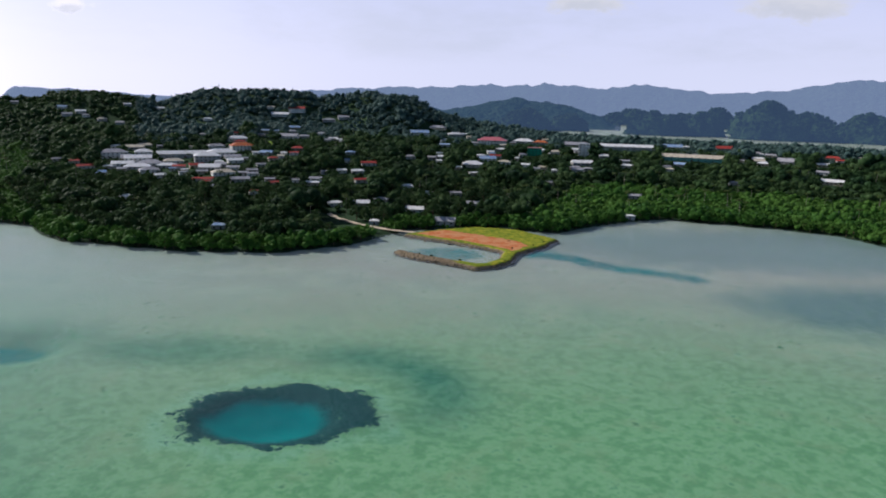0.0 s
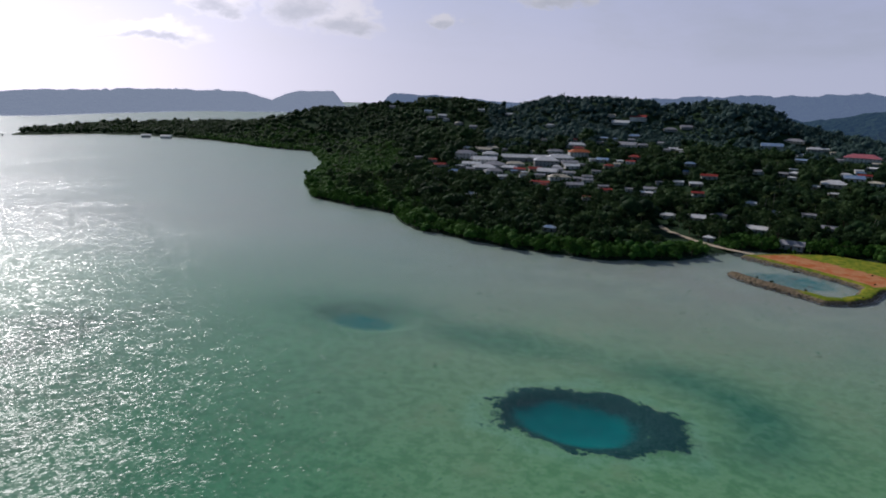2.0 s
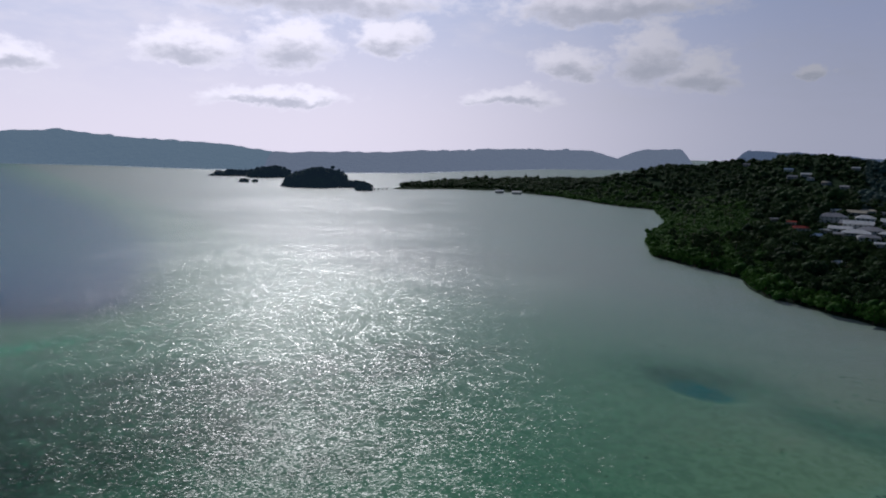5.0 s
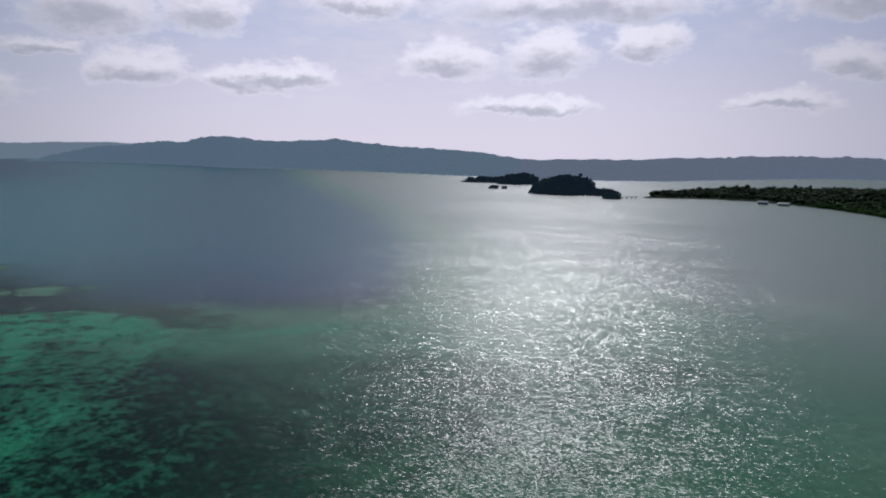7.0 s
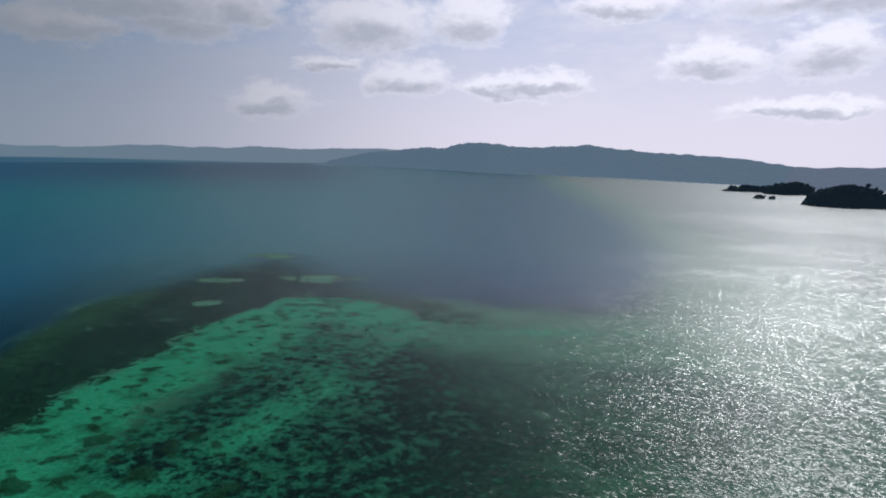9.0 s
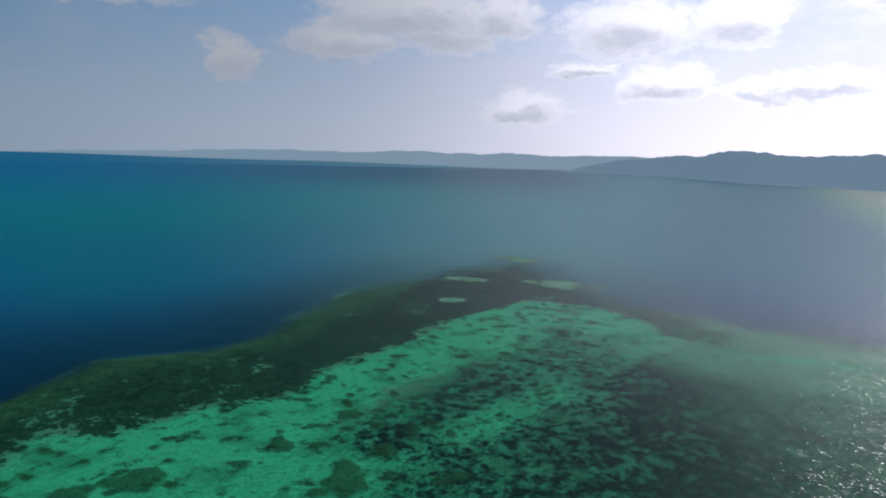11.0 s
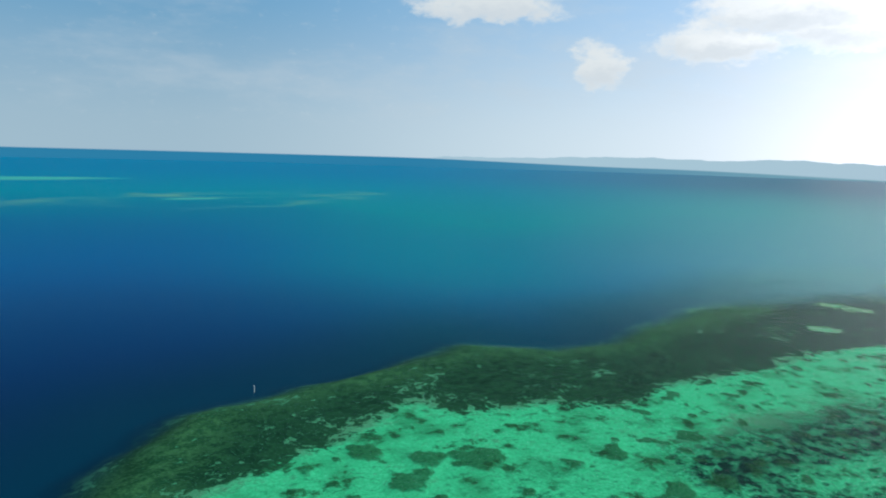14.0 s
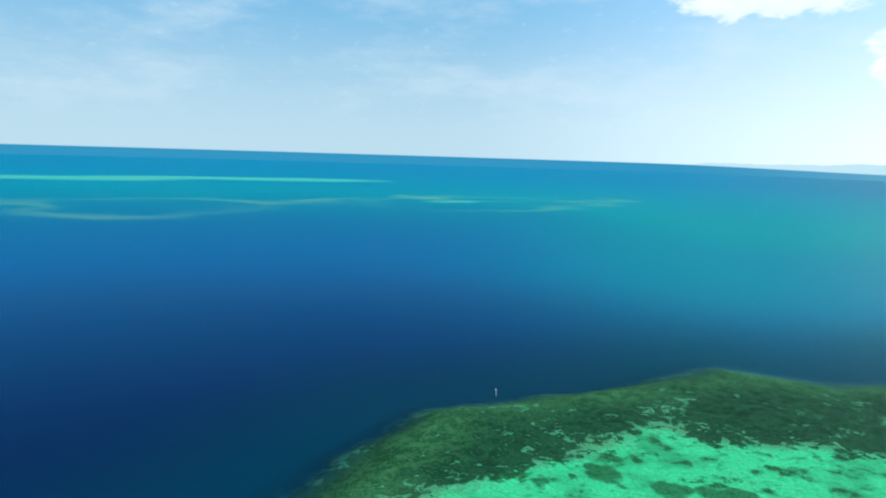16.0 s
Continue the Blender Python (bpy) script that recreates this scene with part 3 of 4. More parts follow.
def build_water():
    az = np.radians(np.arange(0, 360, 2.0))
    rad = np.array([0.01, 60, 120, 240, 480, 900, 1600, 2600, 3800, 4965])
    r, a = np.meshgrid(rad, az, indexing="ij")
    verts = np.stack([-np.sin(a) * r, np.cos(a) * r, np.zeros_like(r)], -1).reshape(-1, 3)
    me = mesh_from("water", verts, grid_faces(len(rad), len(az), True), MAT_WATER, True)
    return tagged(new("water", me), "clear rippled tropical sea water over the flat", "sea", kind="structure")


build_water()


# ---------------------------------------------------------------- far hills
def crest(az, table):
    a, e = zip(*table)
    return np.interp(az, a, e)


def build_ridge(name, label, az0, az1, near, far, table, mat, seed, lumps, bump_size):
    """A range of hills between two distances; the table gives azimuth and the angle of its top above the eye's level."""
    az = np.arange(az0, az1, 0.12)
    s = np.linspace(0, 1, 15)
    ss, aa = np.meshgrid(s, az, indexing="ij")
    near_r = np.interp(aa, *zip(*near))
    deep = np.interp(aa, *zip(*far))
    r = near_r + ss * deep
    x, y = -np.sin(np.radians(aa)) * r, np.cos(np.radians(aa)) * r
    top = 100 + (near_r + 0.62 * deep) * np.tan(np.radians(crest(aa, table)))
    shape = smooth(ss, -0.02, 0.62) * (1 - 0.6 * smooth(ss, 0.66, 1.0)) * 0.75 + 0.25 * np.sin(np.pi * np.clip(ss / 1.24, 0, 1))
    rough = fractal(x, y, bump_size, seed, 4) - 0.5
    z = top * shape * (1 + lumps * rough * (0.4 + 0.6 * np.sin(np.pi * ss)))
    z = z + 8 * (value_noise(x, y, 26, seed + 9) - 0.3) * smooth(ss, 0.0, 0.05)
    fade = smooth(aa, az0, az0 + 1.5) * smooth(aa, az1, az1 - 1.5)
    z = np.where(ss <= 0, -2, np.where(ss >= 1, -2, z * fade - 1 * (1 - fade)))
    verts = np.stack([x, y, z], -1).reshape(-1, 3)
    me = mesh_from(name, verts, grid_faces(len(s), len(az)), mat, True)
    return tagged(new(name, me), label, "hills", kind="structure")


# the last colour and share of each set its added haze glow
MAT_RIDGE_WEST = ridge_material("hazy_west_woods", (0.045, 0.075, 0.055), (0.07, 0.10, 0.07), (0.36, 0.50, 0.64), 0.68)
MAT_RIDGE_NORTH = ridge_material("hazy_north_woods", (0.045, 0.075, 0.06), (0.07, 0.10, 0.075), (0.42, 0.49, 0.64), 0.68)
MAT_RIDGE_EAST = ridge_material("hazy_rock_island_woods", (0.03, 0.06, 0.05), (0.05, 0.085, 0.06), (0.24, 0.32, 0.50), 0.62)
MAT_RIDGE_NEAR = ridge_material("hazy_near_island_woods", (0.03, 0.065, 0.045), (0.05, 0.09, 0.055), (0.050, 0.095, 0.175), 0.58)
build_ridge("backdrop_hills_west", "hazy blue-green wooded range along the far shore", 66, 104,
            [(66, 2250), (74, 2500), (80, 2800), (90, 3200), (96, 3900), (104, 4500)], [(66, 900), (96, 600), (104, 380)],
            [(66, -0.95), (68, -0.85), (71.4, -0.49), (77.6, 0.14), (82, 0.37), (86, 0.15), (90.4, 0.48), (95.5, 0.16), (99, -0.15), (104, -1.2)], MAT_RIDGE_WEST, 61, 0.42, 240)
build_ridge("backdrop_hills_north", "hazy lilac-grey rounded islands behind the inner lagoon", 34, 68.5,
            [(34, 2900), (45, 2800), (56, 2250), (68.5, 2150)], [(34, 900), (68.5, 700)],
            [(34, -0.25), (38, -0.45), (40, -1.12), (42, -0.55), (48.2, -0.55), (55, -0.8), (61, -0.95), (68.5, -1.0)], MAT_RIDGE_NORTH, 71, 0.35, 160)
build_ridge("backdrop_hills_east", "hazy blue-green jungle-covered rock islands beyond the channel", -36, 32,
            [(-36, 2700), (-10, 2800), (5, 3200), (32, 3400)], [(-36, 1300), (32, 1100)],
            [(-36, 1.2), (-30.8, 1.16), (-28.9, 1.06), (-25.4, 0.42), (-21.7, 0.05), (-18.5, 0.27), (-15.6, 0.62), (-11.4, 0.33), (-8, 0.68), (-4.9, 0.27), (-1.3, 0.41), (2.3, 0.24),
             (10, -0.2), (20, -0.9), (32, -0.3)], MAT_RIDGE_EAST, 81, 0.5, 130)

build_ridge("backdrop_hills_channel", "steep hazy blue-green jungle islets rising from the channel", -14, 14,
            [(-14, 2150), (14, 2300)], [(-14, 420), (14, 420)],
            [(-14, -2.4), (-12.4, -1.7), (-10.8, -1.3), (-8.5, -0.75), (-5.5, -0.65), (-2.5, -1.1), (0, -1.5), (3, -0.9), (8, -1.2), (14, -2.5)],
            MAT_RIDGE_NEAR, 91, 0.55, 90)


# ---------------------------------------------------------------- woods
def ico():
    bm = bmesh.new()
    bmesh.ops.create_icosphere(bm, subdivisions=1, radius=1.0)
    v = np.array([p.co[:] for p in bm.verts])
    f = np.array([[q.index for q in p.verts] for p in bm.faces])
    bm.free()
    return v, f


ICO_V, ICO_F = ico()


def clump_cloud(centres, sizes, rng, leaves=26, leaf=1.0, squash=0.8, blobs=3):
    """Tree crowns as arrays: a few uneven lumps each, with loose sprays of leaf facets round them."""
    vs, fs, base = [], [], 0
    n = len(centres)
    for b in range(blobs):
        off = rng.normal(0, 0.34, (n, 3)) * sizes[:, None] * np.array([1, 1, 0.6])
        if b == 0:
            off *= 0.2
        s = sizes * rng.uniform(0.42, 0.66, n) * (1.0 if b == 0 else 0.85)
        jag = rng.uniform(0.78, 1.2, (n, len(ICO_V), 1))
        p = centres[:, None] + off[:, None] + ICO_V[None] * jag * s[:, None, None] * np.array([1, 1, squash])
        vs.append(p.reshape(-1, 3))
        fs.append((ICO_F[None] + (np.arange(n) * len(ICO_V))[:, None, None] + base).reshape(-1, 3))
        base += n * len(ICO_V)
    if leaves:
        d = rng.normal(0, 1, (n, leaves, 3))
        d /= np.linalg.norm(d, axis=-1, keepdims=True)
        d[..., 2] = np.abs(d[..., 2]) * 1.0 - 0.25
        c = centres[:, None] + d * sizes[:, None, None] * rng.uniform(0.62, 1.06, (n, leaves, 1)) * np.array([1, 1, squash])
        u = rng.normal(0, 1, (n, leaves, 3))
        u /= np.linalg.norm(u, axis=-1, keepdims=True)
        w = np.cross(d + 0.3 * rng.normal(0, 1, d.shape), u)
        w /= np.linalg.norm(w, axis=-1, keepdims=True) + 1e-6
        ls = leaf * rng.uniform(0.6, 1.3, (n, leaves, 1))
        tri = np.stack([c + u * ls, c - 0.5 * u * ls + w * ls * 0.8, c - 0.5 * u * ls - w * ls * 0.8], 2)
        m = n * leaves
        vs.append(tri.reshape(-1, 3))
        fs.append(np.arange(m * 3).reshape(-1, 3) + base)
        base += m * 3
    return np.concatenate(vs), np.concatenate(fs)


# ---------------------------------------------------------------- plan of the houses: x, y, width
HOUSES = {
    "white": [(-300, 775, 20.0), (-352, 782, 22.0), (-230, 790, 16.0), (-365, 870, 20.0), (-344, 804, 28.5), (-329, 766, 25.9), (-308, 852, 62.1), (-268, 811, 27.9), (-258, 835, 32.1), (-245, 749, 21.2),
              (-278, 971, 28.0), (-291, 1290, 30.0), (22, 1228, 24.0), (36, 813, 23.9), (134, 1170, 32.7), (173, 873, 24.7),
              (-88, 745, 12.2), (-105, 745, 8.6), (-90, 597, 11.8), (-21, 580, 14.2), (-49, 522, 6.8), (282, 1080, 82.0),
              (215, 936, 15.7), (224, 855, 14.4), (417, 750, 21.0), (395, 1148, 11.9), (-593, 1179, 15.1), (-395, 1207, 14.5),
              (19, 790, 7.7), (34, 761, 8.7), (156, 573, 7.5), (-1072, 925, 16.0), (-1035, 938, 18.0)],
    "grey": [(-360, 825, 22.0), (-325, 790, 24.0), (-240, 815, 18.0), (-275, 862, 26.0), (-389, 843, 28.8), (-307, 743, 19.7), (-194, 679, 17.3), (-290, 915, 21.9), (-220, 748, 12.7), (-215, 1003, 25.1),
             (-197, 1023, 17.0), (-8, 1244, 28.4), (212, 1128, 33.7), (4, 530, 14.6), (188, 683, 12.7), (-203, 1282, 21.2),
             (-179, 1298, 19.2), (-609, 1165, 15.0), (-519, 1155, 12.4), (439, 896, 24.4), (114, 731, 7.2), (386, 910, 8.1)],
    "cream": [(-388, 900, 20.8), (-385, 923, 18.0), (-305, 806, 21.1), (-223, 722, 22.2), (76, 855, 14.0), (325, 920, 75.7),
              (154, 964, 15.9), (-314, 1315, 13.2)],
    "red": [(-265, 765, 14.0), (-389, 774, 17.0), (-417, 804, 11.1), (-238, 688, 9.5), (-227, 686, 10.6), (-166, 622, 7.4), (-158, 663, 8.9),
            (-176, 868, 14.5), (-81, 788, 15.5), (448, 1128, 23.8), (541, 981, 21.9), (-264, 1308, 28.0)],
    "orange": [(-250, 889, 27.1), (160, 1155, 22.8)],
    "blue": [(56, 870, 19.9), (-38, 1205, 30.4), (-254, 1236, 24.7), (-157, 492, 9.3), (-109, 849, 11.2), (5, 1014, 14.9), (369, 1138, 29.3)],
    "pink": [(79, 1123, 44.1)], "green": [(122, 936, 18.5)], "tower": [(190, 949, 14.2)]}
# smaller roofs between them, crowded in the village and thinner along the lanes: x, y, spread in x and y, count
HAMLETS = [(-300, 820, 62, 62, 26), (-215, 730, 50, 40, 12), (40, 840, 75, 60, 16), (190, 905, 90, 60, 14), (-40, 620, 60, 45, 7), (420, 920, 90, 70, 10), (-230, 1010, 60, 50, 10),
           (90, 1150, 120, 60, 10), (-560, 1190, 70, 30, 6)]


def scatter_houses():
    rng = np.random.default_rng(51)
    taken = [h for rows in HOUSES.values() for h in rows]
    for cx, cy, sx, sy, count in HAMLETS:
        made = tries = 0
        while made < count and tries < 400:
            tries += 1
            hx, hy, w = cx + rng.normal(0, sx), cy + rng.normal(0, sy), rng.uniform(6.5, 14.0)
            if all(math.hypot(hx - ox, (hy - oy) * 1.3) > 0.62 * (w + ow) for ox, oy, ow in taken) and math.hypot(hx + 218, hy - 948) > 44:
                colour = str(rng.choice(["white", "white", "white", "grey", "cream", "grey", "grey", "red", "blue"]))
                HOUSES[colour].append((round(hx, 1), round(hy, 1), round(w, 1)))
                taken.append((hx, hy, w))
                made += 1


scatter_houses()
PLOTS = np.array([h for rows in HOUSES.values() for h in rows], float)
PLOT_Z = land_height(PLOTS[:, 0], PLOTS[:, 1])[0]
LANE = [(-18, 492), (-38, 501), (-61, 520), (-81, 544), (-96, 575)]


def clear_plots(x, y, z, size, tall):
    """Thin the trees out on and in front of the house plots: low bushes there, nothing under the roofs."""
    r, a = np.hypot(x, y), np.arctan2(-x, y)
    keep = line_distance(x, y, LANE) > 3.0 + 0.5 * size
    small = np.zeros(len(x), bool)
    for (hx, hy, w), hz in zip(PLOTS, PLOT_Z):
        hr, ha = math.hypot(hx, hy), math.atan2(-hx, hy)
        keep &= np.hypot(x - hx, (y - hy) * 1.5) > 0.5 * w + 0.6 * size
        view = (r < hr + 3) & (r > hr - 260) & (np.abs(a - ha) * hr < 0.46 * w + 0.5 * size)
        line = 98 + (hz + 1.2 - 98) * r / hr
        small |= view & (z + tall + 0.8 * size > line)
        keep &= ~(view & (z + 2.2 > line))
    for lx, ly in LANE[:-1]:
        lr, la = math.hypot(lx, ly), math.atan2(-lx, ly)
        keep &= ~((r < lr) & (np.abs(a - la) * lr < 12 + 0.3 * size) & (z + tall + 0.8 * size > 98 - 96 * r / lr))
    return keep, small


# open ground: the village, lawns, the causeway and its lane (x, y, radius)
CLEARINGS = [(-226, 948, 22), (-205, 945, 18), (-310, 830, 24), (-340, 850, 24), (-280, 790, 22)]


def open_ground(x, y):
    free = np.ones(np.shape(x), bool)
    for cx, cy, r in CLEARINGS:
        free &= np.hypot(x - cx, y - cy) > r
    return free


def mangrove_reach(x):
    """How far inland the mangroves stand: wide on the cape and in the eastern bay, a fringe between."""
    return 24 + 86 * smooth(-x, 225, 370) + 130 * smooth(x, 50, 150)


def build_woods():
    rng = np.random.default_rng(4)
    groups = [("mangrove_woods", "dense bright green mangrove thicket along the shore", 8200, MAT_MANGROVE, "shore", (2.4, 4.8)),
              ("near_woods", "dense dark green tropical trees between the houses", 6000, MAT_BROAD, "near", (3.4, 6.6)),
              ("tall_woods", "tall dark spreading trees standing over the rest", 420, MAT_TALL, "tall", (6.0, 9.5)),
              ("hill_woods", "jungle paled by painted haze on the hills behind the village", 12000, MAT_HILL_HAZED, "far", (4.8, 8.8)),
              ("point_woods", "low dark green trees covering the long point", 5500, MAT_BROAD, "point", (4.2, 7.6))]
    for name, label, count, mat, zone, (s0, s1) in groups:
        near, far = dict(shore=(420, 1420), near=(440, 1060), tall=(470, 1060), far=(1000, 1950), point=(1000, 1950))[zone]
        a, r = np.radians(rng.uniform(-36, 64, 160000)), np.sqrt(rng.uniform(near ** 2, far ** 2, 160000))
        x, y = -np.sin(a) * r, np.cos(a) * r
        z, inland = land_height(x, y)
        r = np.hypot(x, y)
        az = np.degrees(np.arctan2(-x, y))
        keep = (inland > 1) & (az > -37) & (az < 66) & open_ground(x, y)
        if zone == "shore":
            keep &= (inland < mangrove_reach(x) + 12 * (fractal(x, y, 30, 97, 2) - 0.5)) & (r < 1400)
        elif zone in ("near", "tall"):
            keep &= (inland > mangrove_reach(x) - 6) & (r < 1050)
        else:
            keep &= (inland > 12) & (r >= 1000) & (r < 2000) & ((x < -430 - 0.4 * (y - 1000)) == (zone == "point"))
        x, y, z, inland, r = (v[keep] for v in (x, y, z, inland, r))
        x, y, z, inland, r = (v[:count] for v in (x, y, z, inland, r))
        size = rng.uniform(s0, s1, len(x)) * (0.55 + 0.9 * fractal(x, y, 40, 91, 3)) * rng.choice([0.75, 0.95, 1.0, 1.25] if zone == "far" else [0.75, 0.95, 1.0, 1.15, 1.35], len(x))
        tall = size * dict(shore=0.7, near=1.1, tall=1.05, far=0.75, point=0.7)[zone] * rng.uniform(0.8, 1.25, len(x))
        keep, small = clear_plots(x, y, z, size, tall)
        size, tall = np.where(small, 1.5 * rng.uniform(0.6, 1.2, len(x)), size), np.where(small, 0.8, tall)
        x, y, z, size, tall = (v[keep] for v in (x, y, z, size, tall))
        c = np.stack([x, y, z + tall], -1)
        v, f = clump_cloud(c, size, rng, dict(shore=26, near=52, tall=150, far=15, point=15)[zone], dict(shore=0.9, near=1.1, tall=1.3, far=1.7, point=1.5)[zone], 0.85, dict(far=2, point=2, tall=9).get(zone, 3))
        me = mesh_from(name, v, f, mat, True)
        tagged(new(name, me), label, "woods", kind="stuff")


build_woods()


# ---------------------------------------------------------------- helpers for things
def part(name, bm, mat, parent=None, label=""):
    """Links a bmesh as one mesh object under a thing or under a part."""
    me = bpy.data.meshes.new(name)
    bm.normal_update()
    bm.to_mesh(me)
    bm.free()
    me.materials.append(mat)
    ob = new(name, me)
    ob.parent = parent
    if label:
        ob["label"] = label
    return ob


def box(bm, x, y, z, w, d, h):
    """A box that stands on z with its middle over x, y."""
    v = [bm.verts.new((x + sx * w / 2, y + sy * d / 2, z + sz * h)) for sz in (0, 1) for sx, sy in ((-1, -1), (1, -1), (1, 1), (-1, 1))]
    for q in ((3, 2, 1, 0), (4, 5, 6, 7), (0, 1, 5, 4), (1, 2, 6, 5), (2, 3, 7, 6), (3, 0, 4, 7)):
        bm.faces.new([v[i] for i in q])
    return v


def tube(bm, points, radii, sides=6):
    """A tapered round bar along points."""
    rings = []
    for i, (p, r) in enumerate(zip(points, radii)):
        a, b = Vector(points[max(i - 1, 0)]), Vector(points[min(i + 1, len(points) - 1)])
        t = (b - a).normalized()
        u = t.orthogonal().normalized()
        w = t.cross(u)
        rings.append([bm.verts.new(Vector(p) + (u * math.cos(k * math.tau / sides) + w * math.sin(k * math.tau / sides)) * r) for k in range(sides)])
    for a, b in zip(rings, rings[1:]):
        for k in range(sides):
            bm.faces.new((a[k], a[(k + 1) % sides], b[(k + 1) % sides], b[k]))
    bm.faces.new(rings[0][::-1])
    bm.faces.new(rings[-1])


def worn(name, a, b, scale=0.4, rough=0.6, spec=0.3, metal=0.0):
    """A plain built surface with stains and fine grain."""
    m, k = material(name)
    p = place(k)
    stain = k.step(k.noise(p, scale, 5, 0.6), 0.40, 0.68)
    col = k.mix(k.math("MULTIPLY", k.step(k.noise(p, scale * 8, 3), 0.45, 0.7), 0.25), k.mix(stain, a, b), b)
    finish(k, principled(k, col, rough, spec, metal, bump=k.noise(p, scale * 10, 3), strength=0.15, distance=0.02))
    return m


ROOFS = {"white": worn("white_metal_roof", (0.86, 0.87, 0.88), (0.70, 0.70, 0.69), 0.25, 0.32, 0.6), "grey": worn("grey_metal_roof", (0.40, 0.40, 0.44), (0.26, 0.26, 0.28), 0.25, 0.5),
         "cream": worn("cream_metal_roof", (0.62, 0.57, 0.46), (0.45, 0.40, 0.32), 0.25, 0.55), "red": worn("red_metal_roof", (0.40, 0.055, 0.04), (0.25, 0.05, 0.04), 0.3, 0.5),
         "orange": worn("rust_orange_roof", (0.52, 0.15, 0.05), (0.36, 0.11, 0.05), 0.3, 0.6), "blue": worn("blue_metal_roof", (0.20, 0.32, 0.55), (0.40, 0.50, 0.62), 0.2, 0.45),
         "pink": worn("faded_red_roof", (0.55, 0.17, 0.20), (0.44, 0.14, 0.17), 0.3, 0.55), "green": worn("pinkish_flat_roof", (0.45, 0.22, 0.20), (0.33, 0.18, 0.16), 0.3, 0.6),
         "tower": worn("pale_concrete_roof", (0.60, 0.60, 0.62), (0.44, 0.44, 0.46), 0.3, 0.7)}
WALLS = [worn("white_wall", (0.70, 0.69, 0.66), (0.52, 0.51, 0.48), 0.3, 0.8), worn("cream_wall", (0.55, 0.48, 0.36), (0.42, 0.36, 0.28), 0.3, 0.8),
         worn("grey_wall", (0.38, 0.38, 0.38), (0.28, 0.28, 0.28), 0.3, 0.8)]
MAT_GREEN_WALL = worn("emerald_wall", (0.015, 0.30, 0.17), (0.02, 0.22, 0.13), 0.3, 0.7)
MAT_TEAL_WALL = worn("teal_wall", (0.12, 0.36, 0.34), (0.09, 0.27, 0.26), 0.3, 0.7)
MAT_DOOR = worn("dark_wood_door", (0.10, 0.06, 0.035), (0.06, 0.04, 0.025), 0.8, 0.6)
MAT_GLASS = worn("window_glass", (0.025, 0.03, 0.035), (0.04, 0.045, 0.05), 0.5, 0.08, 0.5)
MAT_BARK = worn("bark", (0.14, 0.10, 0.07), (0.07, 0.05, 0.035), 0.7, 0.9, 0.1)
MAT_PALM_BARK = worn("palm_bark", (0.30, 0.27, 0.22), (0.18, 0.16, 0.13), 0.8, 0.9, 0.1)
MAT_ROCK = worn("dark_rock", (0.13, 0.105, 0.08), (0.07, 0.06, 0.048), 0.5, 0.9, 0.1)
MAT_LANE = worn("coral_gravel", (0.58, 0.50, 0.38), (0.45, 0.37, 0.27), 0.3, 0.95, 0.1)
MAT_WHITE_PAINT = worn("white_paint", (0.80, 0.80, 0.78), (0.65, 0.65, 0.62), 1.0, 0.5)
MAT_CONCRETE = worn("concrete", (0.42, 0.41, 0.39), (0.30, 0.29, 0.28), 0.5, 0.85)
MAT_HULL = worn("painted_hull", (0.16, 0.14, 0.12), (0.10, 0.09, 0.08), 1.0, 0.5)


# ---------------------------------------------------------------- houses
def roof_mesh(kind, w, d, h, rise):
    bm = bmesh.new()
    e = 0.7
    W, D = w / 2 + e, d / 2 + e
    if kind == "flat":
        box(bm, 0, 0, h, w + 0.5, d + 0.5, 0.25)
        for sx in (-1, 1):
            box(bm, sx * (w / 2 + 0.13), 0, h + 0.25, 0.24, d + 0.5, 0.45)
        for sy in (-1, 1):
            box(bm, 0, sy * (d / 2 + 0.13), h + 0.25, w, 0.24, 0.45)
        return bm
    inset = 0.0 if kind == "gable" else min(W * 0.8, D)
    low = [(-W, -D), (W, -D), (W, D), (-W, D)]
    under = [bm.verts.new((x, y, h - 0.12)) for x, y in low]
    eave = [bm.verts.new((x, y, h + 0.06)) for x, y in low]
    ridge = [bm.verts.new((-W + inset, 0, h + rise)), bm.verts.new((W - inset, 0, h + rise))]
    bm.faces.new(under[::-1])
    for i in range(4):
        bm.faces.new((under[i], under[(i + 1) % 4], eave[(i + 1) % 4], eave[i]))
    bm.faces.new((eave[0], eave[1], ridge[1], ridge[0]))
    bm.faces.new((eave[2], eave[3], ridge[0], ridge[1]))
    bm.faces.new((eave[1], eave[2], ridge[1]))
    bm.faces.new((eave[3], eave[0], ridge[0]))
    # ridge cap
    box(bm, 0, 0, h + rise - 0.05, 2 * (W - inset), 0.35, 0.12)
    return bm


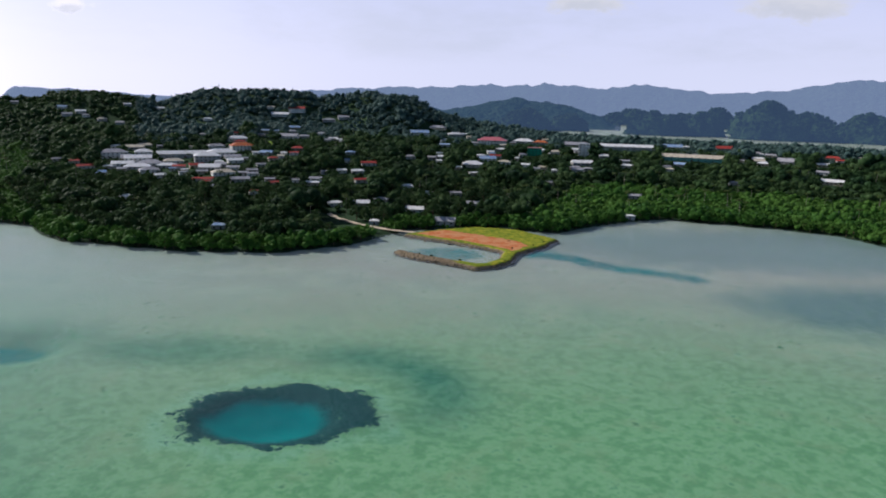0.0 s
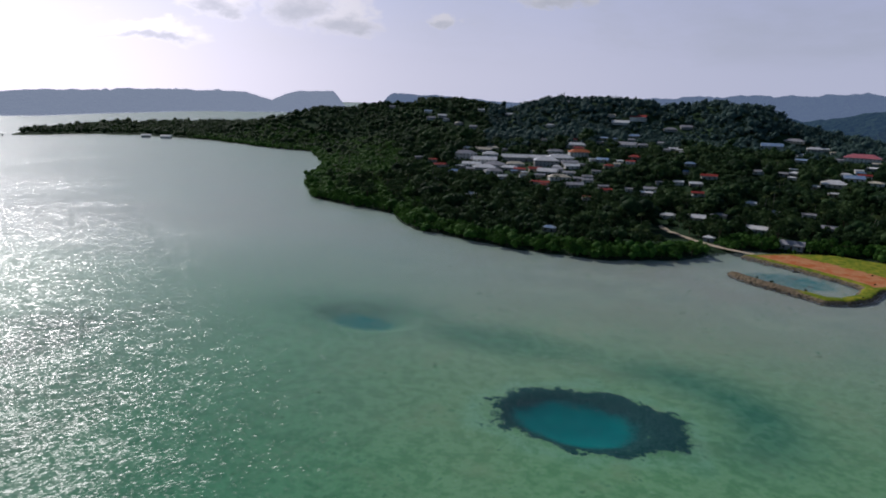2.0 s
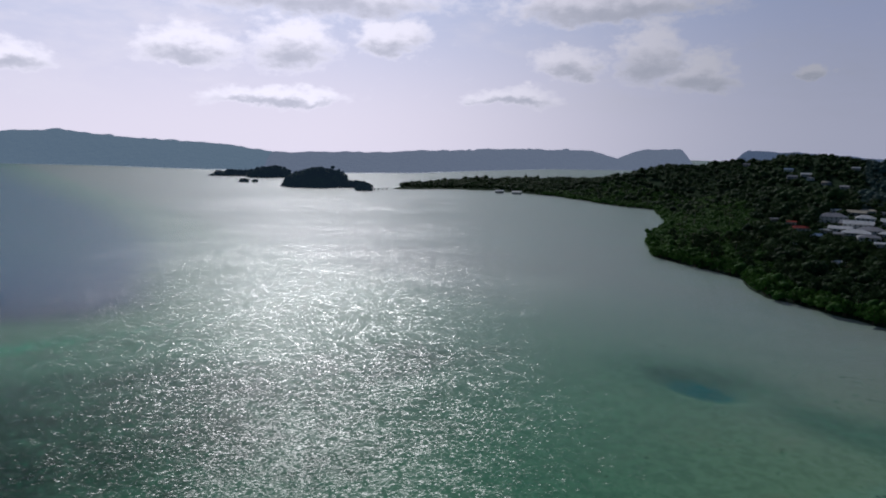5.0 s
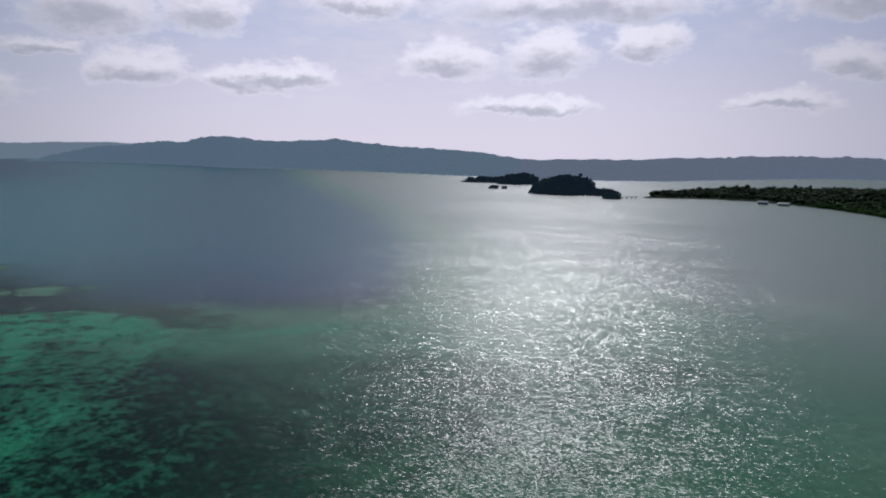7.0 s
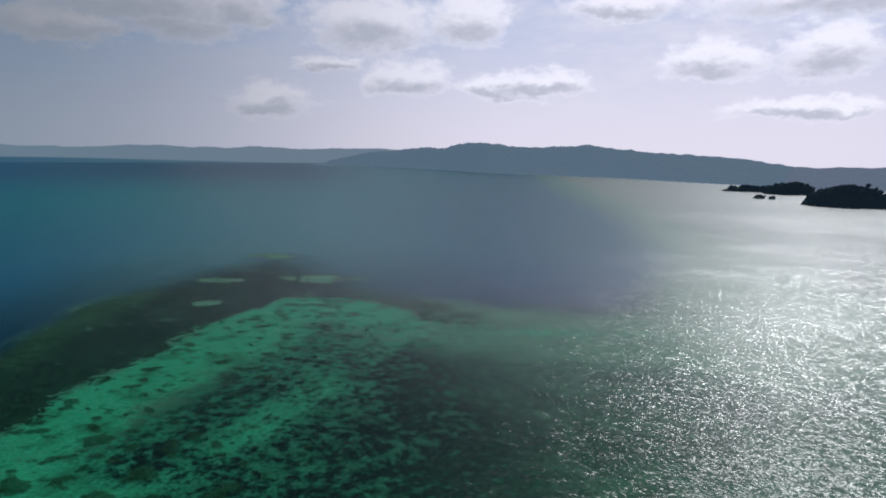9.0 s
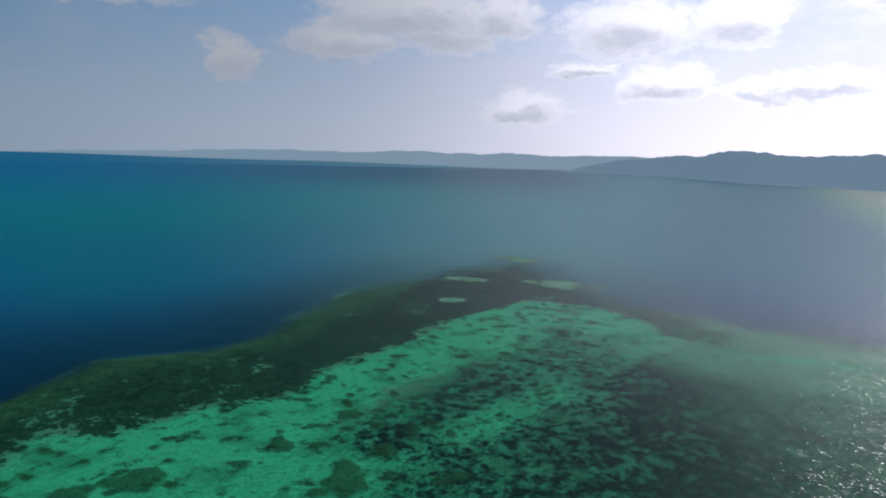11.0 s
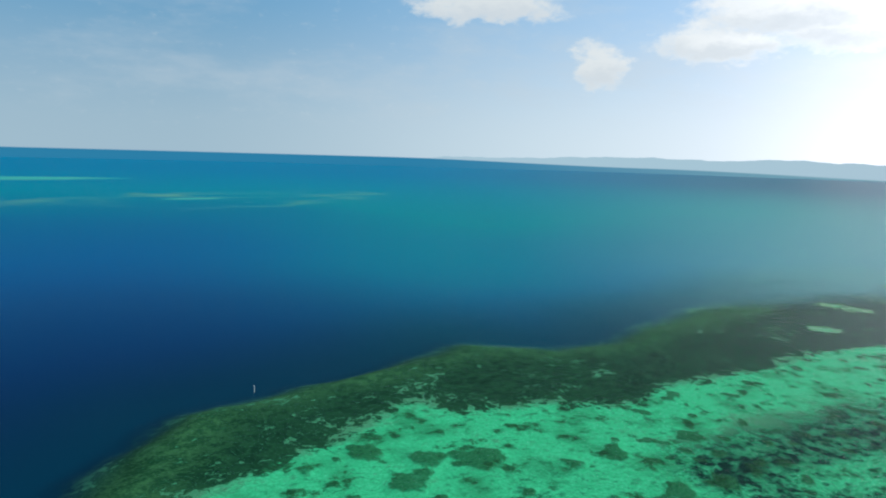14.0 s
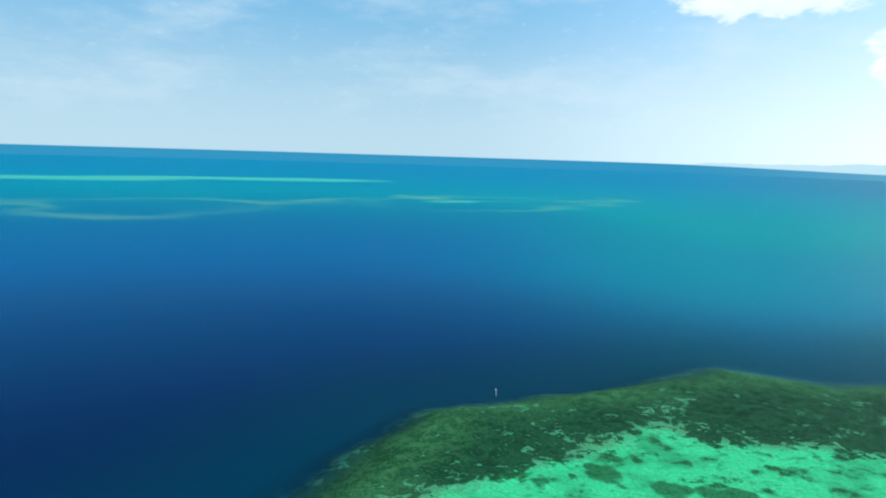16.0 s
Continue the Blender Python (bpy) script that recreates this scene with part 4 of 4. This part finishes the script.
def build_house(x, y, w, colour, rng):
    z = float(land_height(np.array([x], float), np.array([y], float))[0][0])
    big = w > 35
    d = min(w * rng.uniform(0.45, 0.7), 16.0) if not big else rng.uniform(13, 17)
    storeys, kind, wall_mat = (2 if (w > 26 and rng.random() < 0.5) else 1), rng.choice(["gable", "gable", "hip"]), WALLS[int(rng.choice([0, 0, 1, 2]))]
    name = "house"
    if colour == "tower":
        storeys, kind, wall_mat, name, d = 5, "flat", WALLS[0], "tower_block", 12.0
    elif colour == "green":
        storeys, kind, wall_mat, name, d = 3, "flat", MAT_GREEN_WALL, "shop_building", 13.0
    elif colour == "pink":
        storeys, kind, wall_mat, name, d = 2, "hip", WALLS[0], "hall_building", 20.0
    elif big:
        storeys, kind, name = 1 if w < 70 else 2, "gable", "warehouse" if colour == "white" else "school_building"
        wall_mat = MAT_TEAL_WALL if colour == "cream" else WALLS[2]
    h = 3.4 * storeys if name in ("house", "tower_block", "shop_building", "hall_building") else 5.0
    rise = d * (0.25 if not big else 0.26)
    root = new(name)
    root.matrix_world = pose(x, y, z - 0.3, 0, 0, math.degrees(math.atan2(-x, y)) + rng.uniform(-16, 16) * (0.3 if big else 1.0))
    bm = bmesh.new()
    box(bm, 0, 0, -1.0, w, d, h + 1.0)
    if kind == "gable":
        for sx in (-1, 1):
            a = [bm.verts.new((sx * (w / 2 - 0.02), sy * d / 2, h)) for sy in (-1, 1)] + [bm.verts.new((sx * (w / 2 - 0.02), 0, h + rise * 0.92))]
            bm.faces.new(a if sx > 0 else a[::-1])
    part("wall", bm, wall_mat, root)
    part("roof", roof_mesh(kind, w, d, h, rise), ROOFS[colour], root)
    n = max(1, min(9, int(w / 4.2)))
    for s in range(storeys):
        for i in range(n):
            cx = (i + 0.5) / n * w - w / 2
            bm = bmesh.new()
            if s == 0 and i == n // 2:
                box(bm, cx, -d / 2 - 0.03, 0.3, 1.1 if not big else 2.6, 0.1, 2.1)
                part("door", bm, MAT_DOOR, root)
                continue
            box(bm, cx, -d / 2 - 0.02, 3.4 * s + 1.2, min(1.7, w / n * 0.55), 0.1, 1.2)
            part("window", bm, MAT_GLASS, root)
    words = {"white": "white metal roof", "grey": "weathered grey metal roof", "cream": "cream metal roof", "red": "red metal roof", "orange": "rusty orange roof",
             "blue": "blue metal roof", "pink": "faded red hipped roof", "green": "green walls", "tower": "pale flat roof"}[colour]
    what = {"house": "low house", "warehouse": "long low warehouse", "school_building": "long teal-walled school", "tower_block": "white five-storey block",
            "shop_building": "three-storey shop building", "hall_building": "white two-storey hall"}[name]
    return tagged(root, "%s with %s among the trees" % (what, words), "house" if name == "house" else "building", group="village houses")


HOUSE_RNG = np.random.default_rng(12)
for colour, rows in HOUSES.items():
    for hx, hy, hw in rows:
        build_house(hx, hy, hw, colour, HOUSE_RNG)


# ---------------------------------------------------------------- causeway, lane and lawn
PLATFORM = [(-24, 489), (-2, 507), (28, 521), (57, 513), (82, 481), (70, 461), (53, 441), (45, 432), (40, 443), (24, 457), (6, 470), (-10, 480)]
ARM = [(46, 440), (40, 417), (31, 405), (22, 402), (10, 409), (-8, 420), (-25, 434)]


def earth_material():
    m, k = material("graded_earth_and_grass")
    p = place(k)
    soil = k.mix(k.step(k.noise(p, 0.12, 5, 0.6), 0.38, 0.62), (0.46, 0.135, 0.045), (0.52, 0.25, 0.12))
    soil = k.mix(k.math("MULTIPLY", k.step(k.noise(p, 0.5, 4), 0.55, 0.7), 0.5), soil, (0.58, 0.36, 0.20))
    grass = k.mix(k.step(k.noise(p, 0.3, 5, 0.65), 0.38, 0.62), (0.12, 0.185, 0.018), (0.30, 0.30, 0.030))
    rub = k.mix(k.step(k.noise(p, 0.8, 4), 0.4, 0.6), (0.11, 0.09, 0.06), (0.24, 0.19, 0.13))
    ragged = k.math("MULTIPLY", k.math("SUBTRACT", k.noise(p, 0.25, 5, 0.6), 0.5), 1.1)
    c = k.mix(k.step(k.math("ADD", attr(k, "bare"), ragged), 0.4, 0.6), grass, soil)
    c = k.mix(k.step(k.math("ADD", attr(k, "rubble"), ragged), 0.35, 0.65), c, rub)
    finish(k, principled(k, c, 0.95, 0.05, bump=k.noise(p, 1.2, 4), strength=0.5, distance=0.3))
    return m


def build_causeway():
    xs, ys = np.arange(-40, 96, 1.0), np.arange(388, 532, 1.0)
    x, y = np.meshgrid(xs, ys, indexing="ij")
    wob = 2.4 * (fractal(x, y, 9, 101, 3) - 0.5)
    body = inside_distance(x, y, PLATFORM) + wob
    arm = 3.0 + 1.2 * smooth(x, -20, 30) - line_distance(x, y, ARM) + wob
    d = np.maximum(body, arm)
    z = -1.6 + 3.2 * smooth(d, -2.6, 1.6) + 0.35 * (fractal(x, y, 7, 103, 3) - 0.5)
    pond_side = line_distance(x, y, [(-24, 489), (6, 470), (24, 457), (40, 443)])
    bare = smooth(body, 1.0, 3.5) * smooth(pond_side + 0.0 * x, 34, 22) * smooth(x, 66, 50) * smooth(body, 2, 6)
    rubble = np.maximum(smooth(d, 1.4, -0.4), smooth(arm, -1, 1) * smooth(x, 22, -2) * smooth(body, 0, -3))
    me = mesh_from("causeway", np.stack([x, y, z], -1).reshape(-1, 3), grid_faces(len(xs), len(ys)), earth_material(), True)
    for key, val in dict(bare=bare, rubble=rubble).items():
        me.attributes.new(key, "FLOAT", "POINT").data.foreach_set("value", val.astype(np.float32).ravel())
    bm = bmesh.new()
    bm.from_mesh(me)
    bmesh.ops.delete(bm, geom=[v for v in bm.verts if v.co.z < -1.5], context="VERTS")
    bm.to_mesh(me)
    bm.free()
    tagged(new("causeway", me), "graded orange earth platform with grassy banks round a pond", "causeway", kind="structure")
    rng = np.random.default_rng(5)
    outline = [(82, 481), (70, 461), (53, 441), (46, 432), (43, 417), (33, 402), (22, 398), (9, 405), (-10, 417), (-28, 434)]
    pts = []
    for (ax, ay), (bx, by) in zip(outline, outline[1:]):
        for s in np.arange(0, 1, 0.8 / math.hypot(bx - ax, by - ay)):
            pts.append((ax + (bx - ax) * s + rng.normal(0, 0.9), ay + (by - ay) * s + rng.normal(0, 0.9), rng.uniform(-0.2, 0.6)))
    v, f = clump_cloud(np.array(pts), rng.uniform(0.5, 1.3, len(pts)), rng, 0, 1, 0.7, 1)
    tagged(new("riprap", mesh_from("riprap", v, f, MAT_ROCK)), "dark boulders along the causeway's outer bank", "rocks", kind="stuff")
    at = [(70, 470), (62, 458), (46, 447), (40, 412), (58, 508), (12, 411), (-6, 421), (33, 517), (-14, 427), (48, 470)]
    pts = np.array([(px + rng.normal(0, 1), py + rng.normal(0, 1), 1.6) for px, py in at])
    v, f = clump_cloud(pts, rng.uniform(0.6, 1.3, len(pts)), rng, 20, 0.4, 0.8, 2)
    tagged(new("bushes", mesh_from("bushes", v, f, MAT_BROAD)), "small dark bushes on the causeway's banks", "bushes", kind="stuff")


def build_ribbon(name, label, pts, width, mat, category):
    fine = []
    for (ax, ay), (bx, by) in zip(pts, pts[1:]):
        fine += [(ax + (bx - ax) * s, ay + (by - ay) * s) for s in np.linspace(0, 1, 12, endpoint=False)]
    fine = np.array(fine)
    t = np.gradient(fine, axis=0)
    t /= np.linalg.norm(t, axis=1)[:, None]
    side = np.stack([-t[:, 1], t[:, 0]], -1)
    cols = np.linspace(-0.5, 0.5, 5)
    p = fine[:, None] + side[:, None] * cols[None, :, None] * width * (1 + 0.15 * np.sin(np.arange(len(fine))))[:, None, None]
    z = np.maximum(land_height(p[..., 0], p[..., 1])[0], 1.3) + 0.45 - 0.12 * np.abs(cols)[None]
    me = mesh_from(name, np.concatenate([p, z[..., None]], -1).reshape(-1, 3), grid_faces(len(fine), 5), mat, True)
    return tagged(new(name, me), label, category, kind="structure")


def build_lawn():
    m, k = material("mown_grass")
    p = place(k)
    finish(k, principled(k, k.mix(k.step(k.noise(p, 0.15, 4), 0.4, 0.6), (0.14, 0.24, 0.03), (0.22, 0.32, 0.05)), 0.95, 0.05))
    a, r = np.meshgrid(np.linspace(0, math.tau, 40, endpoint=False), np.linspace(0.05, 1, 6), indexing="xy")
    x, y = -220 + 34 * r * np.cos(a), 948 + 15 * r * np.sin(a)
    z = land_height(x, y)[0] + 0.6
    me = mesh_from("lawn", np.stack([x, y, z], -1).reshape(-1, 3), grid_faces(6, 40, True), m, True)
    tagged(new("lawn", me), "bright mown playing field beside the village", "lawn", kind="structure")


build_causeway()
build_ribbon("road", "pale coral gravel lane down to the causeway", LANE, 4.6, MAT_LANE, "road")
build_lawn()


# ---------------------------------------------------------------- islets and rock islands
# both jungles carry a weaker bluish glow in place of haze
MAT_ISLE_FAR = ridge_material("hazy_rock_island_jungle", (0.018, 0.045, 0.020), (0.045, 0.090, 0.030), (0.07, 0.12, 0.22), 0.45)
MAT_ISLE = ridge_material("hazy_islet_jungle", (0.014, 0.036, 0.014), (0.035, 0.070, 0.022), (0.06, 0.10, 0.16), 0.25)


def build_isle(x, y, rx, ry, h, mat, seed, label, trees):
    """A steep wooded knoll out of the water: rock mound and its jungle."""
    yaw = math.atan2(-x, y)
    a, s = np.meshgrid(np.linspace(0, math.tau, 64, endpoint=False), np.linspace(0.02, 1.0, 14), indexing="xy")
    wave = 1 + 0.35 * (fractal(np.cos(a) * 3 + seed * 9, np.sin(a) * 3, 1.2, seed, 3) - 0.5)
    u, v = rx * s * wave * np.cos(a), ry * s * wave * np.sin(a)
    lump = 0.55 + 0.9 * fractal(u + seed * 77, v, rx * 0.55, seed + 1, 4)
    z = h * np.power(np.clip(1 - s ** 2.6, 0, 1), 0.7) * lump * smooth(s, 1.0, 0.86) - 0.6 * smooth(s, 0.9, 1.0)
    px, py = x + u * math.cos(yaw) - v * math.sin(yaw), y + u * math.sin(yaw) + v * math.cos(yaw)
    root = new("islet")
    root.matrix_world = pose(x, y, 0)
    me = mesh_from("mound", np.stack([px - x, py - y, z], -1).reshape(-1, 3), grid_faces(14, 64, True), mat, True)
    new("mound", me).parent = root
    rng = np.random.default_rng(seed)
    pick = rng.integers(0, z.size - 64 * 1, trees)
    size = rng.uniform(0.05, 0.11, trees) * min(max(rx, 30), 110)
    c = np.stack([(px - x).ravel()[pick], (py - y).ravel()[pick], z.ravel()[pick] + 0.3 * size], -1) + rng.normal(0, 1.5, (trees, 3)) * np.array([1, 1, 0.3])
    vv, ff = clump_cloud(c, size, rng, 10, 1.4, 0.85, 2)
    wood = new("jungle", mesh_from("jungle", vv, ff, mat))
    wood.parent = root
    tagged(root, label, "islet", group="wooded islets", kind="structure")


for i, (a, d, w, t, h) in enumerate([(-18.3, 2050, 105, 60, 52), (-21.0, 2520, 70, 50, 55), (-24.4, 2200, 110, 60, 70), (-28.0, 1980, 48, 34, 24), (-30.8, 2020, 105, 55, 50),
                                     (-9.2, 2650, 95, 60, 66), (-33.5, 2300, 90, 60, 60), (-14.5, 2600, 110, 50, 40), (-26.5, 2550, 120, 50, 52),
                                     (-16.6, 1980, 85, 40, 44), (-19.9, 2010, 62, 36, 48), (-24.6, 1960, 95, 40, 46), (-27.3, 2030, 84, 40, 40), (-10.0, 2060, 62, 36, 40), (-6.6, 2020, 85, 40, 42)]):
    build_isle(-d * math.sin(radians(a)), d * math.cos(radians(a)), w, t, h, MAT_ISLE_FAR, 200 + i, "steep rock island covered with hazy blue-green jungle", 260)
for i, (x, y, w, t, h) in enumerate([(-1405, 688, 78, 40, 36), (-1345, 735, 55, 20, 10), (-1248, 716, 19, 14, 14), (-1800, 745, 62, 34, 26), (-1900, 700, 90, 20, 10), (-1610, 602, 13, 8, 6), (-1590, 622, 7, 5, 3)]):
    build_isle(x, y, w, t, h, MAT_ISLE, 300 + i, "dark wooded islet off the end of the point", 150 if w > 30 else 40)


def build_bridge():
    root = new("footbridge")
    x0, y0, x1, y1 = -1256, 730, -1254, 778
    root.matrix_world = pose((x0 + x1) / 2, (y0 + y1) / 2, 0, 0, 0, math.degrees(math.atan2(y1 - y0, x1 - x0)))
    bm = bmesh.new()
    box(bm, 0, 0, 2.6, 50, 4, 0.6)
    part("deck", bm, MAT_CONCRETE, root)
    for i in range(5):
        bm = bmesh.new()
        box(bm, -20 + 10 * i, 0, -2.2, 1.0, 3, 4.8)
        part("pier", bm, MAT_CONCRETE, root)
    tagged(root, "low pale concrete bridge between the point and the islet", "bridge")


def build_marker():
    root = new("channel_marker")
    root.matrix_world = pose(-114, -261, 0, 3, 2, 0)
    bm = bmesh.new()
    tube(bm, [(0, 0, -1.6), (0, 0, 1.0)], [0.12, 0.10], 8)
    part("post", bm, MAT_WHITE_PAINT, root)
    bm = bmesh.new()
    box(bm, 0, 0, 0.98, 0.4, 0.1, 0.35)
    part("topmark", bm, MAT_WHITE_PAINT, root)
    tagged(root, "white marker post standing on the reef's edge", "marker")


def build_dinghy():
    root = new("dinghy")
    root.matrix_world = pose(7, 461, 0.0, 0, 0, 25)
    bm = bmesh.new()
    rings = []
    for x, w in ((-1.7, 0.5), (-0.6, 0.75), (0.7, 0.7), (1.6, 0.3), (2.0, 0.04)):
        rings.append([bm.verts.new((x, s * w * f, z)) for s, f, z in ((-1, 1, 0.42), (-1, 0.6, -0.12), (1, 0.6, -0.12), (1, 1, 0.42), (1, 0.85, 0.42), (1, 0.5, 0.0), (-1, 0.5, 0.0), (-1, 0.85, 0.42))])
    for a, b in zip(rings, rings[1:]):
        for i in range(8):
            bm.faces.new((a[i], a[(i + 1) % 8], b[(i + 1) % 8], b[i]))
    bm.faces.new(rings[0][::-1])
    bm.faces.new(rings[-1])
    part("hull", bm, MAT_HULL, root)
    for x in (-0.8, 0.5):
        bm = bmesh.new()
        box(bm, x, 0, 0.2, 0.25, 1.1, 0.05)
        part("thwart", bm, MAT_DOOR, root)
    tagged(root, "small dark open boat moored in the pond", "boat")


build_bridge()
build_marker()
build_dinghy()


# ---------------------------------------------------------------- single trees along the shore and between the houses
def tree_model(name, label, mat, height, spread, seed, centres, squash, low):
    rng = np.random.default_rng(seed)
    root = new(name)
    bm = bmesh.new()
    fork = height * 0.42
    tube(bm, [(0, 0, -0.8), (0.1, 0, fork * 0.5), (rng.normal(0, 0.2), rng.normal(0, 0.2), fork), (0.1, 0.1, height * 0.75)], [0.34, 0.26, 0.2, 0.06], 6)
    for i in range(4):
        b = i * math.tau / 4 + rng.uniform(-0.4, 0.4)
        reach = spread * rng.uniform(0.45, 0.75)
        tube(bm, [(0, 0, fork * rng.uniform(0.75, 1.0)), (0.5 * reach * math.cos(b), 0.5 * reach * math.sin(b), fork * 1.25), (reach * math.cos(b), reach * math.sin(b), fork * 1.6)], [0.14, 0.1, 0.04], 5)
    part("trunk", bm, MAT_BARK, root)
    c = []
    for i in range(centres):
        b, q = i * 2.399, math.sqrt((i + 0.5) / centres)
        c.append((spread * 0.72 * q * math.cos(b), spread * 0.72 * q * math.sin(b), height * (low + (0.9 - low) * (1 - q * q) + rng.uniform(-0.07, 0.07))))
    c = np.array(c)
    v, f = clump_cloud(c, spread * rng.uniform(0.26, 0.44, centres), rng, 30, 0.55, squash, 1)
    crown = new("crown", mesh_from("crown", v, f, mat))
    crown.parent = root
    return tagged(root, label, "tree", group=name + "s")


def palm_model(seed, height):
    rng = np.random.default_rng(seed)
    root = new("coconut_palm")
    bm = bmesh.new()
    lean = rng.normal(0, 0.9, 2)
    line = [(lean[0] * s * s, lean[1] * s * s, -0.6 + (height + 0.6) * s) for s in (0, 0.25, 0.5, 0.75, 1)]
    tube(bm, line, [0.26, 0.19, 0.17, 0.15, 0.13], 6)
    part("trunk", bm, MAT_PALM_BARK, root)
    bm = bmesh.new()
    tx, ty, tz = line[-1]
    for i in range(15):
        b = i * 2.399 + rng.uniform(-0.2, 0.2)
        up, n = rng.uniform(0.0, 1.0), 5
        spine = []
        for s in range(n + 1):
            q = s / n
            spine.append((3.6 * q * math.cos(b), 3.6 * q * math.sin(b), (0.5 + 1.9 * up) * q - (2.2 + 0.6 * up) * q * q))
        prev = None
        for s, (x, y, z) in enumerate(spine):
            w = 0.62 * math.sin(math.pi * min(0.97, 0.12 + 0.85 * s / n))
            ox, oy = -math.sin(b) * w, math.cos(b) * w
            row = [bm.verts.new((tx + x + ox, ty + y + oy, tz + z - 0.35 * w)), bm.verts.new((tx + x, ty + y, tz + z)), bm.verts.new((tx + x - ox, ty + y - oy, tz + z - 0.35 * w))]
            if prev:
                for k in range(2):
                    bm.faces.new((prev[k], prev[k + 1], row[k + 1], row[k]))
            prev = row
    part("crown", bm, MAT_PALM, root)
    return tagged(root, "tall slender coconut palm with drooping fronds", "palm", group="coconut palms")


def plant(models, count, seed, near, far, inland0, inland1, az0=-34, az1=52, plots=True):
    rng = np.random.default_rng(seed)
    a, r = np.radians(rng.uniform(az0, az1, count * 60)), np.sqrt(rng.uniform(near ** 2, far ** 2, count * 60))
    x, y = -np.sin(a) * r, np.cos(a) * r
    z, inland = land_height(x, y)
    size = np.full(len(x), 3.0)
    keep, small = clear_plots(x, y, z, size, size * 2)
    keep &= (inland > inland0) & (inland < inland1) & ~small & (inside_distance(x, y, PLATFORM) < -4)
    at = np.flatnonzero(keep)
    chosen = []
    for i in at:
        if all((x[i] - x[j]) ** 2 + (y[i] - y[j]) ** 2 > 20 for j in chosen[-160:]):
            chosen.append(i)
        if len(chosen) >= count:
            break
    for n, i in enumerate(chosen):
        s = rng.uniform(0.75, 1.25)
        m = pose(x[i], y[i], max(z[i], 0.2), 0, 0, rng.uniform(0, 360)) @ Matrix.Diagonal((s, s, s * rng.uniform(0.85, 1.2), 1))
        if n < len(models):
            models[n].matrix_world = m
        else:
            twin = copy_thing(models[n % len(models)], Matrix.Identity(4))
            twin.matrix_world = m


plant([tree_model("broadleaf_tree", "tall dark broad-leaved tree behind the shore", MAT_BROAD, h, s, 20 + i, 13, 0.8, 0.42) for i, (h, s) in enumerate(((13, 5.2), (11, 4.6), (15, 5.6), (12, 6.0)))],
      290, 7, 430, 760, 16, 170, -6, 42)
plant([tree_model("mangrove_tree", "bright green mangrove at the water's edge", MAT_MANGROVE, h, s, 30 + i, 11, 0.75, 0.25) for i, (h, s) in enumerate(((6.5, 3.8), (5.5, 3.4), (7.5, 4.2)))],
      290, 8, 420, 760, 0.5, 12)
plant([palm_model(40 + i, h) for i, h in enumerate((11, 13, 15, 12))], 170, 9, 470, 960, 25, 420)
